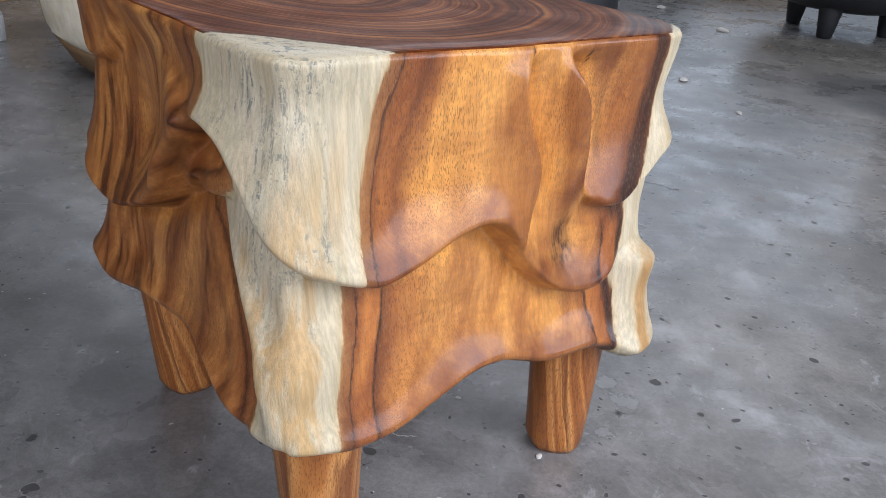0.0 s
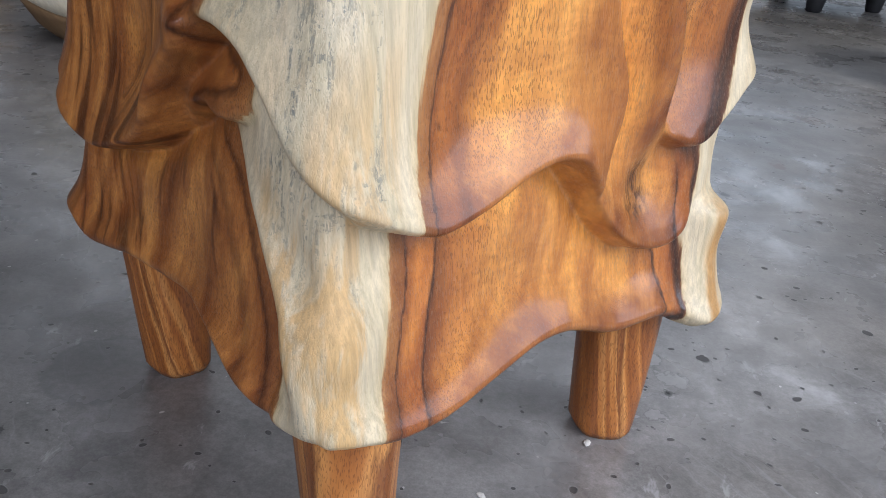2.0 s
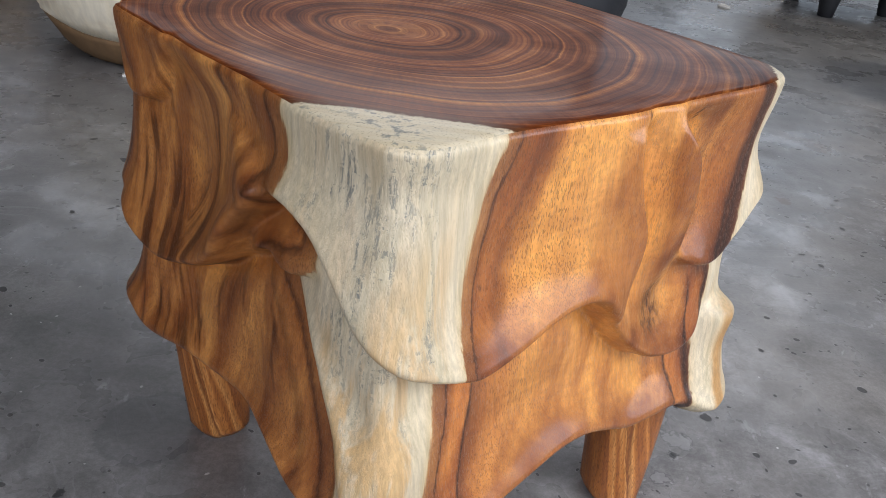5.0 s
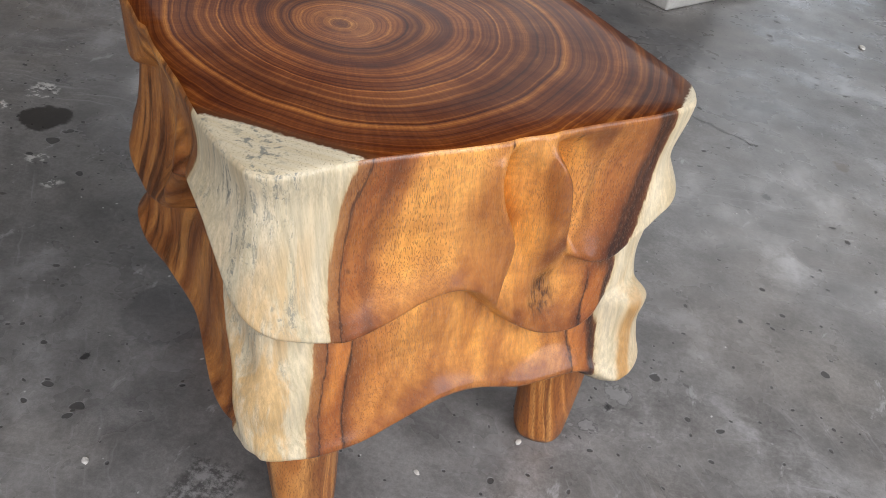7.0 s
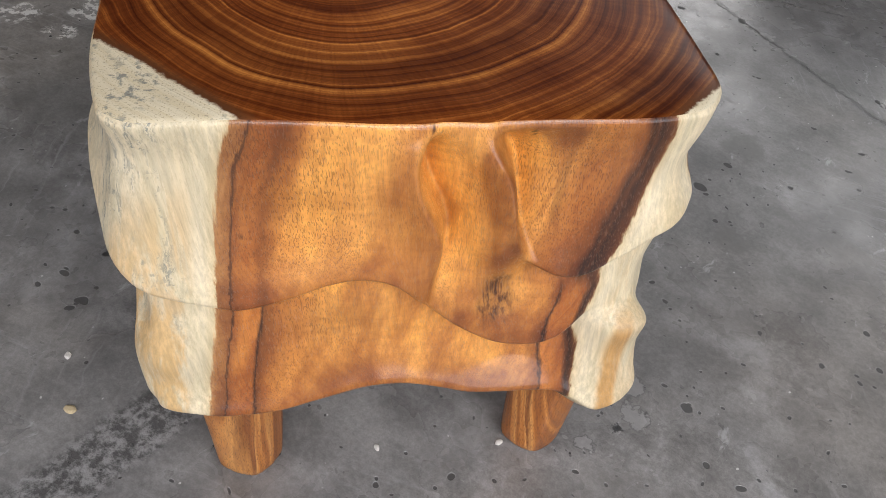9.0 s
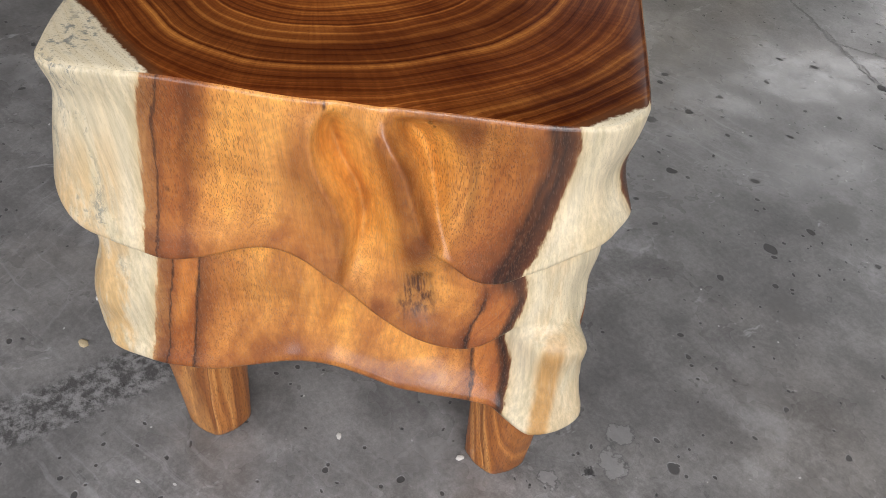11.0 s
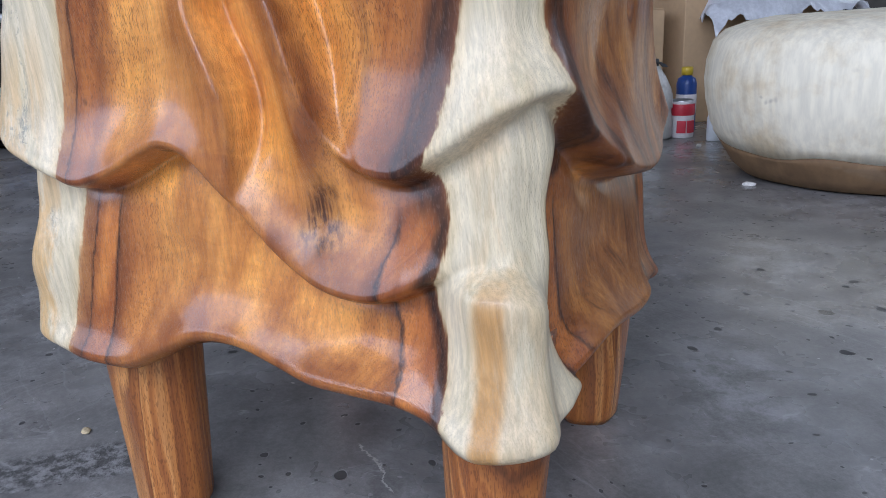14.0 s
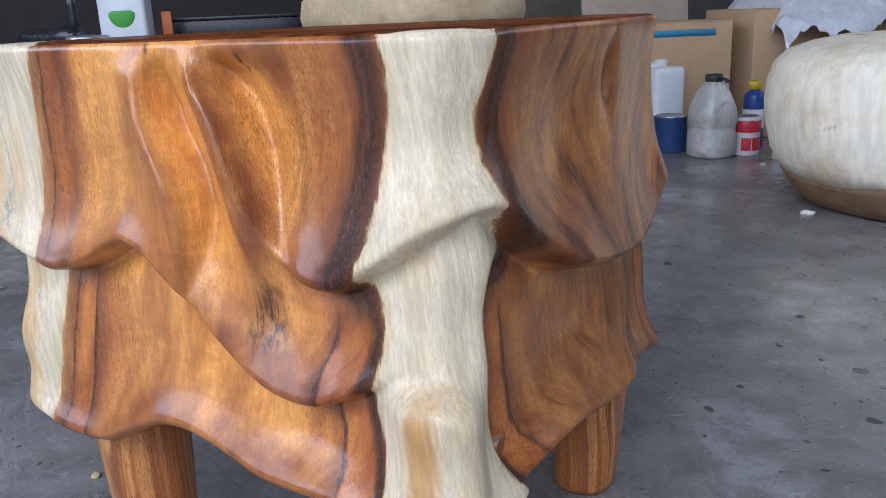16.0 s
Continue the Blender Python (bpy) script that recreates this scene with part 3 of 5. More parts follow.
def plain(name, tint, rough=0.6, metal=0.0, vary=0.15, scale=8.0, bump=0.15, stain=None, coat=0.0, stretch=(1, 1, 1)):
    """A surface with mottling at two scales, fine relief and, if given, a second tint in patches."""
    w = Nodes(name, tint, rough, metal, coat)
    p = w.scaled(w.place(), stretch)
    a, b = w.noise(p, scale, 4.0, 0.6), w.noise(p, scale * 9, 3.0, 0.6)
    s = w.m("MULTIPLY", w.step(a, 0.25, 0.75, 1 - vary, 1 + vary), w.step(b, 0.25, 0.75, 1 - vary * 0.5, 1 + vary * 0.5))
    col = w.mix(1.0, tint, w.vec(s, s, s), "MULTIPLY")
    if stain:
        col = w.mix(w.m("MULTIPLY", w.step(w.noise(p, scale * 0.7, 5.0, 0.65, 0.5), 0.50, 0.66), stain[1]), col, stain[0])
    w.put("Base Color", col)
    w.put("Roughness", w.step(b, 0.2, 0.8, max(rough - 0.08, 0.03), rough + 0.08))
    w.bump(w.m("ADD", a, w.m("MULTIPLY", b, 0.3)), bump, 0.002)
    return w.mat


CONCRETE = concrete()
WALL = plain("grimy_plastered_wall", (0.085, 0.076, 0.066), 0.85, vary=0.25, scale=1.5, stain=((0.05, 0.045, 0.04), 0.7))
ROOF = plain("unseen_dark_roof", (0.10, 0.10, 0.10), 0.6, vary=0.2, scale=2.0)


# ---------------------------------------------------------------- mesh helpers
def mesh_object(name, bm, materials, parent=None, label="", smooth=True):
    data = bpy.data.meshes.new(name)
    bm.to_mesh(data)
    bm.free()
    for m in materials if isinstance(materials, (list, tuple)) else (materials,):
        data.materials.append(m)
    if smooth:
        data.polygons.foreach_set("use_smooth", [True] * len(data.polygons))
    ob = new(name, data)
    if parent is not None:
        ob.parent = parent
    if label:
        ob["label"] = label
    return ob


def part(name, bm, material, parent, label="", smooth=True):
    return mesh_object(name, bm, material, parent, label, smooth)


def thing(name, place, label, category, group="", turn=0.0):
    ob = new(name)
    ob.empty_display_size = 0.05
    ob.matrix_world = pose(*place, 0, 0, turn)
    return tagged(ob, label, category, group)


def lathe(profile, sides=48, squash=None):
    """A turned form from (radius, height) pairs; radius 0 closes it."""
    bm = bmesh.new()
    rings = []
    for r, z in profile:
        if r <= 1e-6:
            rings.append([bm.verts.new((0, 0, z))])
            continue
        ring = []
        for i in range(sides):
            a = 2 * math.pi * i / sides
            f = squash(a, z) if squash else 1.0
            ring.append(bm.verts.new((r * f * math.cos(a), r * f * math.sin(a), z)))
        rings.append(ring)
    for a, b in zip(rings, rings[1:]):
        for i in range(sides):
            j = (i + 1) % sides
            if len(a) == 1 and len(b) == 1:
                continue
            if len(a) == 1:
                bm.faces.new((a[0], b[j], b[i]))
            elif len(b) == 1:
                bm.faces.new((a[i], a[j], b[0]))
            else:
                bm.faces.new((a[i], a[j], b[j], b[i]))
    bmesh.ops.recalc_face_normals(bm, faces=bm.faces)
    return bm


def slab(w, d, h, bevel=0.004, base=0.0, segments=2, bm=None, at=(0, 0, 0), turn=0.0):
    """A bevelled block standing on z = base."""
    own = bmesh.new()
    bmesh.ops.create_cube(own, size=1.0, matrix=pose(*at, 0, 0, turn) @ Matrix.Translation((0, 0, base + h / 2)) @ Matrix.Diagonal((w, d, h, 1)))
    if bevel:
        bmesh.ops.bevel(own, geom=own.edges[:], offset=bevel, segments=segments, affect="EDGES", profile=0.6)
    if bm is None:
        return own
    data = bpy.data.meshes.new("tmp")
    own.to_mesh(data)
    own.free()
    bm.from_mesh(data)
    bpy.data.meshes.remove(data)
    return bm


# ---------------------------------------------------------------- the shed
def floor():
    bm = bmesh.new()
    bmesh.ops.create_grid(bm, x_segments=8, y_segments=8, size=30)
    return tagged(mesh_object("floor", bm, CONCRETE), "worn grey concrete floor with pits and stains", "floor", kind="structure")


def wall(name, x0, y0, x1, y1, z0, z1, material=WALL, label="grimy plastered wall added to close in the workshop"):
    bm = slab(x1 - x0, y1 - y0, z1 - z0, 0.0, z0, at=((x0 + x1) / 2, (y0 + y1) / 2, 0))
    return tagged(mesh_object(name, bm, material, smooth=False), label, "wall", kind="structure")


floor()
# walls mostly out of view, added to bound the daylight
wall("wall_west", -3.7, -4.3, -3.5, 4.6, 0, 3.6)
# gap in the west wall, made up to hold the added fill lamp
wall("wall_west_sill", -3.7, 4.6, -3.5, 7.2, 0, 2.2)
wall("wall_west_head", -3.7, 4.6, -3.5, 7.2, 3.3, 3.6)
wall("wall_west_end", -3.7, 7.2, -3.5, 9.0, 0, 3.6)
wall("wall_south", -3.7, -4.5, -1.2, -4.3, 0, 3.6)
wall("wall_north", -3.7, 9.0, 0.4, 9.2, 0, 2.8)
wall("wall_north_sill", 0.4, 9.0, 3.0, 9.2, 0, 0.9)
wall("wall_north_head", 0.4, 9.0, 3.0, 9.2, 3.0, 3.6)
wall("wall_north_end", 3.0, 9.0, 3.6, 9.2, 0, 3.6)
wall("wall_east", 3.6, 3.6, 3.8, 9.2, 0, 3.6)
# roof out of view, added and cut to block sun and pass lamps
bm = bmesh.new()
for x0, x1, y0, y1 in ((-3.8, 2.6, -4.6, 3.6), (-3.8, 3.8, 3.6, 6.65), (-3.8, 3.8, 8.95, 9.3)):
    slab(x1 - x0, y1 - y0, 0.1, 0.0, 3.6, bm=bm, at=((x0 + x1) / 2, (y0 + y1) / 2, 0))
tagged(mesh_object("ceiling", bm, ROOF, smooth=False), "dark roof added out of view, with skylight opening", "ceiling", kind="structure")


# ---------------------------------------------------------------- the carved stool
CENTRE, TURN_DEG = (0.254, 1.155), 55.0
U0, U1, V0, V1 = -0.217, 0.177, -0.167, 0.208
LEN_A, LEN_C = U1 - U0, V1 - V0
ROUND = 2 * (LEN_A + LEN_C)
TOP = 0.449
CORNERS = (0.018, 0.022, 0.030, 0.060)


def smooth_line(points, steps=8):
    """A Catmull-Rom line through the points."""
    p = np.array(points, float)
    p = np.vstack([2 * p[0] - p[1], p, 2 * p[-1] - p[-2]])
    out = []
    for i in range(1, len(p) - 2):
        for t in np.arange(steps) / steps:
            a, b, c, d = p[i - 1:i + 3]
            out.append(0.5 * (2 * b + (c - a) * t + (2 * a - 5 * b + 4 * c - d) * t * t + (3 * b - a - 3 * c + d) * t ** 3))
    out.append(p[-2])
    return np.array(out)


def nearest(S, Z, line):
    """Distance to a line, the side on which a place lies, and the line's third value there."""
    mid = (line[:, 0].min() + line[:, 0].max()) / 2
    S = (S - mid + ROUND / 2) % ROUND - ROUND / 2 + mid
    best = np.full(S.shape, 9.0)
    side, amp = np.zeros(S.shape), np.zeros(S.shape)
    for a, b in zip(line, line[1:]):
        dx, dz = b[0] - a[0], b[1] - a[1]
        t = np.clip(((S - a[0]) * dx + (Z - a[1]) * dz) / (dx * dx + dz * dz + 1e-12), 0, 1)
        ex, ez = S - a[0] - t * dx, Z - a[1] - t * dz
        d = np.hypot(ex, ez)
        near = d < best
        best = np.where(near, d, best)
        side = np.where(near, np.sign(dx * ez - dz * ex), side)
        amp = np.where(near, a[2] + t * (b[2] - a[2]), amp)
    return best, side, amp


def blurred(field, width):
    """The field softened over about that many metres, round the block and up it."""
    for axis, cell in ((1, ROUND / field.shape[1]), (0, 0.0011)):
        n = int(2.5 * width / cell)
        weight = np.exp(-(np.arange(-n, n + 1) * cell / width) ** 2 / 2)
        padded = np.pad(field, ((n, n), (0, 0)), mode="edge") if axis == 0 else field
        mixed = sum(w * np.roll(padded, k - n, axis) for k, w in enumerate(weight)) / weight.sum()
        field = mixed[n:-n] if axis == 0 else mixed
    return field


def fold(S, Z, points, proud=0.018, sunk=0.014, lip=0.0036, up=0.030, down=0.028, soft=False):
    """The relief of one carved fold: its left side, going along the line, swells over a sunk crease."""
    best, side, amp = nearest(S, Z, smooth_line(points))
    edge = np.clip(1 - best / (2.4 * lip), 0, 1)
    out = np.maximum(best - 2.4 * lip, 0)
    rim = 0.5 + 0.5 * np.cos(np.pi * edge) if soft else np.sqrt(1 - edge ** 2)
    over = (-sunk + (proud + sunk) * rim) * np.exp(-out * out / (out + 0.006) / up)
    under = -sunk * np.exp(-best / down)
    full = np.clip(amp, 0, 2) * np.where(side > 0, over, under)
    m = np.clip((best - 0.008) / 0.013, 0, 1)
    m = m * m * (3 - 2 * m)
    return full * (1 - m) + blurred(full, 0.006) * m


def hollow(S, Z, s, z, ws, wz, depth):
    """A soft dish (or, where depth is negative, a swelling)."""
    ds = (S - s + ROUND / 2) % ROUND - ROUND / 2
    return -depth * np.exp(-(ds / ws) ** 2 - ((Z - z) / wz) ** 2)


def folds(S, Z):
    """All the carved drapery of the block's four sides."""
    r = np.zeros(S.shape)
    # corner lobe, the arch and the long second rim of the front
    r += fold(S, Z, [(-0.112, 0.382, 0.3), (-0.100, 0.385, 0.9), (-0.078, 0.385, 1.0), (-0.058, 0.378, 1), (-0.042, 0.362, 1), (-0.026, 0.341, 0.9), (-0.006, 0.318, 0.8),
                     (0.018, 0.302, 0.8), (0.045, 0.290, 0.9), (0.068, 0.285, 1), (0.100, 0.294, 1), (0.130, 0.309, 1), (0.152, 0.316, 1), (0.170, 0.311, 1),
                     (0.186, 0.294, 0.85), (0.205, 0.272, 0.75), (0.222, 0.255, 0.75), (0.240, 0.241, 0.75), (0.258, 0.231, 0.8), (0.280, 0.226, 0.85), (0.300, 0.226, 0.85),
                     (0.317, 0.232, 0.8), (0.332, 0.240, 0.5), (0.346, 0.250, 0.1)], up=0.020)
    # upper lobe of the front, round the second corner and along the next side
    r += fold(S, Z, [(0.250, 0.376, 0.0), (0.257, 0.352, 0.15), (0.267, 0.330, 0.35), (0.281, 0.312, 0.55), (0.298, 0.303, 0.65), (0.314, 0.301, 0.65), (0.328, 0.305, 0.65), (0.341, 0.314, 0.65),
                     (0.356, 0.323, 0.65), (0.372, 0.334, 0.65), (0.388, 0.344, 0.7), (0.402, 0.349, 0.65), (0.414, 0.345, 0.65), (0.428, 0.334, 0.7), (0.448, 0.318, 0.8), (0.482, 0.299, 0.9)], up=0.022)
    r += fold(S, Z, [(0.448, 0.318, 0.0), (0.482, 0.299, 0.15), (0.510, 0.286, 0.9), (0.560, 0.275, 1.1), (0.618, 0.270, 1.1),
                     (0.704, 0.280, 1.1), (0.764, 0.302, 1.1), (0.800, 0.315, 1.1), (0.860, 0.300, 1), (0.950, 0.275, 1), (1.050, 0.305, 1), (1.120, 0.290, 0.7), (1.200, 0.300, 0.0)])
    # the tongue of the front: sunk along its left rim, standing over the upper lobe with its right rim
    r += fold(S, Z, [(0.204, 0.285, 0.1), (0.211, 0.310, 0.5), (0.214, 0.332, 0.9), (0.213, 0.352, 1.1), (0.207, 0.372, 1.2), (0.199, 0.389, 1.2), (0.193, 0.405, 1.2), (0.191, 0.420, 0.9), (0.195, 0.436, 0.35), (0.202, 0.450, 0.0)],
              proud=0.011, sunk=0.019, lip=0.0042, up=0.024, down=0.015, soft=True)
    r += fold(S, Z, [(0.294, 0.310, 0.0), (0.278, 0.327, 0.5), (0.269, 0.347, 0.8), (0.264, 0.368, 1), (0.259, 0.390, 1.1), (0.253, 0.410, 1.1), (0.244, 0.425, 0.9), (0.236, 0.438, 0.35), (0.236, 0.450, 0.0)],
              proud=0.015, sunk=0.021, lip=0.0038, up=0.016, down=0.022, soft=True)
    # the left side: the oval's hem, the hook beside the corner and the small lobe under the brim
    r += fold(S, Z, [(-0.380, 0.296, 0.4), (-0.345, 0.282, 0.8), (-0.313, 0.268, 1.0), (-0.280, 0.262, 1.0), (-0.249, 0.267, 1.1), (-0.205, 0.284, 1.1), (-0.180, 0.304, 1.1),
                     (-0.164, 0.324, 1.1), (-0.144, 0.349, 1.0), (-0.126, 0.366, 1.0), (-0.112, 0.378, 0.8), (-0.104, 0.392, 0.0)], lip=0.0034)
    r += fold(S, Z, [(-0.182, 0.300, 0.2), (-0.160, 0.312, 0.8), (-0.140, 0.326, 1.1), (-0.121, 0.334, 1.1), (-0.104, 0.332, 1.0), (-0.088, 0.334, 0.8), (-0.074, 0.345, 0.2)],
              proud=0.010, sunk=0.011, up=0.020, down=0.030, lip=0.003)
    r += fold(S, Z, [(-0.345, 0.448, 0.3), (-0.333, 0.415, 0.7), (-0.318, 0.390, 1.0), (-0.298, 0.384, 1.1), (-0.280, 0.394, 1.0), (-0.262, 0.416, 0.6), (-0.240, 0.445, 0.2)],
              proud=0.008, sunk=0.009, up=0.020, down=0.035, lip=0.003)
    # panels set back beside the corner columns
    r += fold(S, Z, [(-0.128, 0.330, 0.0), (-0.104, 0.318, 0.6), (-0.082, 0.292, 1), (-0.064, 0.256, 1), (-0.050, 0.216, 1), (-0.044, 0.178, 0.8), (-0.048, 0.140, 0.5)],
              proud=0.004, sunk=0.007, lip=0.009, up=0.03, down=0.045)
    r += fold(S, Z, [(0.466, 0.140, 0.4), (0.432, 0.172, 0.8), (0.420, 0.200, 1), (0.416, 0.245, 1), (0.416, 0.292, 1), (0.424, 0.312, 0.8), (0.450, 0.318, 0.0)],
              proud=0.003, sunk=0.011, lip=0.005, up=0.03, down=0.060)
    # knee on the far side
    r += fold(S, Z, [(0.640, 0.150, 0.4), (0.655, 0.190, 0.8), (0.690, 0.225, 0.6), (0.720, 0.250, 0.0)], proud=0.006, sunk=0.007, lip=0.01, up=0.05, down=0.03)
    return r


# the block's slow lean in and out, and its lower hem
LEAN = [(-0.400, 0.000), (-0.350, -0.003), (-0.300, -0.007), (-0.230, -0.010), (-0.150, -0.008), (-0.080, 0.000), (-0.020, 0.001), (0.020, -0.001), (0.070, -0.004), (0.120, -0.001), (0.160, 0.003), (0.220, 0.006),
        (0.280, 0.010), (0.330, 0.012), (0.370, 0.010), (0.394, 0.006), (0.420, 0.004), (0.460, 0.000), (0.540, -0.002), (0.640, 0.002), (0.700, 0.006), (0.769, 0.016), (0.840, 0.006), (0.900, 0.0), (1.138, 0.000)]
HEM = [(-0.390, 0.185), (-0.332, 0.186), (-0.300, 0.177), (-0.240, 0.188), (-0.184, 0.192), (-0.147, 0.193), (-0.105, 0.180), (-0.070, 0.166),
       (-0.030, 0.158), (0.000, 0.160), (0.025, 0.157), (0.052, 0.152), (0.087, 0.153), (0.122, 0.168), (0.158, 0.184), (0.190, 0.185), (0.222, 0.175), (0.248, 0.166),
       (0.278, 0.164), (0.305, 0.162), (0.325, 0.157), (0.345, 0.147), (0.368, 0.140), (0.392, 0.141), (0.410, 0.148), (0.434, 0.158), (0.470, 0.168), (0.510, 0.169),
       (0.550, 0.163), (0.600, 0.155), (0.658, 0.154), (0.700, 0.150), (0.750, 0.135), (0.790, 0.126), (0.900, 0.165), (1.020, 0.180), (1.120, 0.165), (1.229, 0.185)]


def outline(s):
    """Point and outward normal of the rounded block at arc length s from the first corner."""
    s = s % ROUND
    ends = ((U0, V0, 1, 0, LEN_A), (U1, V0, 0, 1, LEN_C), (U1, V1, -1, 0, LEN_A), (U0, V1, 0, -1, LEN_C))
    for side, (x, y, dx, dy, length) in enumerate(ends):
        if s <= length:
            break
        s -= length
    nx, ny = dy, -dx
    px, py = x + dx * s, y + dy * s
    # rounded towards either end of the side
    bow = (0.004, 0.022, 0.008, 0.005)[side] * math.sin(math.pi * s / length)
    px, py = px + nx * bow, py + ny * bow
    for e, sign, corner in ((s, -1, CORNERS[side]), (length - s, 1, CORNERS[(side + 1) % 4])):
        if e < corner:
            a = (1 - e / corner) * math.pi / 4
            tx, ty = dx * sign, dy * sign
            cx, cy = x + dx * (corner if sign < 0 else length - corner) - nx * corner, y + dy * (corner if sign < 0 else length - corner) - ny * corner
            nx2, ny2 = nx * math.cos(a) + tx * math.sin(a), ny * math.cos(a) + ty * math.sin(a)
            return cx + nx2 * corner + nx * bow, cy + ny2 * corner + ny * bow, nx2, ny2
    return px, py, nx, ny


def along(s, table):
    """A smooth curve through (s, value) pairs, read at arc lengths from -0.39 on."""
    line = smooth_line([(a, b, 0) for a, b in table])
    return np.interp((s + 0.39) % ROUND - 0.39, line[:, 0], line[:, 1])


def relief_of(S, Z, s, hem):
    """How far each place of the side stands out of the rounded block."""
    relief = folds(S, Z)
    # the folds of the front die out under the brim
    calm = np.clip((Z - 0.428) / 0.018, 0, 1)
    relief *= 1 - 0.8 * calm * calm * (3 - 2 * calm) * np.exp(-((S - 0.22) / 0.10) ** 4)
    relief += along(s, LEAN)[None, :]
    # each hanging edge swells a little before it turns under
    low = Z - hem[None, :]
    lift = np.maximum(low - 0.008, 0)
    swell = 0.017 + 0.003 * np.exp(-((s - 0.28) / 0.05) ** 2) - 0.008 * np.exp(-((s - ROUND + 0.16) / 0.07) ** 2) - 0.008 * np.exp(-((s - ROUND + 0.025) / 0.03) ** 2) - 0.005 * np.exp(-((s - 0.425) / 0.026) ** 2)
    relief += swell[None, :] * np.exp(-lift * lift / (lift + 0.006) / 0.016)
    # the brim flares, most on the left side
    flare = 0.005 + 0.010 * np.exp(-((s - ROUND + 0.20) / 0.10) ** 2) - 0.003 * np.exp(-((s - 0.394) / 0.03) ** 2) - 0.002 * np.exp(-(np.minimum(s, ROUND - s) / 0.03) ** 2)
    relief += flare[None, :] * np.exp(-((TOP - Z) / 0.026) ** 2)
    # the tongue bulges along its right rim; the fields beside it are dished
    spine = np.interp(Z, (0.25, 0.27, 0.29, 0.31, 0.34, 0.37, 0.40, 0.43, 0.45), (0.285, 0.274, 0.266, 0.257, 0.249, 0.246, 0.239, 0.226, 0.222))
    relief += 0.006 * np.exp(-((S - spine) / 0.014) ** 2) * np.clip((Z - 0.29) / 0.04, 0, 1) * np.clip((TOP - Z) / 0.03, 0, 1)
    relief += 0.004 * np.exp(-((S - spine + 0.047) / 0.018) ** 2) * np.clip((Z - 0.32) / 0.04, 0, 1) * np.clip((TOP - Z) / 0.05, 0, 1)
    relief += hollow(S, Z, 0.100, 0.355, 0.040, 0.035, 0.007)
    relief += hollow(S, Z, 0.300, 0.385, 0.030, 0.040, 0.007)
    relief += hollow(S, Z, 0.262, 0.280, 0.026, 0.022, 0.006)
    relief += hollow(S, Z, 0.230, 0.305, 0.016, 0.030, 0.004)
    relief += hollow(S, Z, 0.140, 0.235, 0.050, 0.028, 0.005)
    relief += hollow(S, Z, 0.285, 0.200, 0.030, 0.014, 0.004)
    # left side: the oval and the panel under it
    relief += hollow(S, Z, -0.222, 0.345, 0.040, 0.052, 0.011)
    relief += hollow(S, Z, -0.300, 0.420, 0.018, 0.022, -0.006)
    relief += hollow(S, Z, -0.142, 0.338, 0.018, 0.012, -0.004)
    relief += hollow(S, Z, -0.145, 0.405, 0.028, 0.025, -0.005)
    relief += hollow(S, Z, -0.250, 0.225, 0.028, 0.022, 0.004)
    relief += hollow(S, Z, -0.120, 0.250, 0.022, 0.040, -0.004)
    # right side: the large oval and its scar
    relief += hollow(S, Z, 0.525, 0.372, 0.060, 0.050, 0.010)
    relief += hollow(S, Z, LEN_A + 0.207, 0.410, 0.010, 0.022, 0.008)
    relief += hollow(S, Z, 0.540, 0.230, 0.060, 0.030, 0.006)
    # waists of the two front corners
    relief += hollow(S, Z, 0.394, 0.392, 0.030, 0.024, 0.008)
    relief += hollow(S, Z, 0.394, 0.285, 0.026, 0.024, 0.006)
    relief += hollow(S, Z, 0.413, 0.220, 0.012, 0.035, 0.007)
    relief += hollow(S, Z, 0.0, 0.420, 0.030, 0.018, 0.005)
    # the column under the first corner's lobe: pinched, with a soft arris over a shaded strip
    arris = np.interp(Z, (0.15, 0.19, 0.24, 0.285, 0.31), (-0.008, -0.013, -0.028, -0.056, -0.080))
    D = (S + ROUND / 2) % ROUND - ROUND / 2 - arris
    fade = np.clip((Z - 0.165) / 0.03, 0, 1) * np.clip((0.315 - Z) / 0.04, 0, 1)
    relief += fade * (0.0045 * np.exp(-(D / 0.008) ** 2) - 0.0045 * np.exp(-((D + 0.022) / 0.011) ** 2) - 0.0030 * np.exp(-((D - 0.024) / 0.014) ** 2))
    relief += hollow(S, Z, 0.022, 0.268, 0.030, 0.022, 0.005)
    relief += hollow(S, Z, 0.000, 0.226, 0.030, 0.030, -0.010)
    # the block-like low lobe of the second corner
    rise = np.clip((S - 0.330) / 0.040, 0, 1)
    rise = rise * rise * (3 - 2 * rise)
    crest = 0.247 - 0.5 * np.maximum(0.358 - S, 0) - 22.0 * np.maximum(S - 0.374, 0) ** 2
    lobe = rise * (0.5 - 0.5 * np.tanh((S - 0.3965) / 0.0028)) * (0.5 - 0.5 * np.tanh((Z - crest) / 0.0065))
    relief += lobe * (0.021 - 0.004 * np.exp(-((Z - 0.205) / 0.022) ** 2))
    relief[1:-1] = (relief[:-2] + relief[1:-1] + relief[2:]) / 3
    relief = (relief + np.roll(relief, 1, 1) + np.roll(relief, -1, 1)) / 3
    relief = blurred(relief, 0.0016)
    # the lower lip and upper rim are rounded over
    turn = 0.013 + 0.016 * np.exp(-((np.minimum(s, ROUND - s) - 0.004) / 0.030) ** 2)[None, :] + 0.010 * np.exp(-((s - LEN_A) / 0.025) ** 2)[None, :]
    lip = np.clip((turn - low) / turn, 0, 1)
    relief = relief - turn * (1 - np.sqrt(np.clip(1 - lip ** 2, 0, 1)))
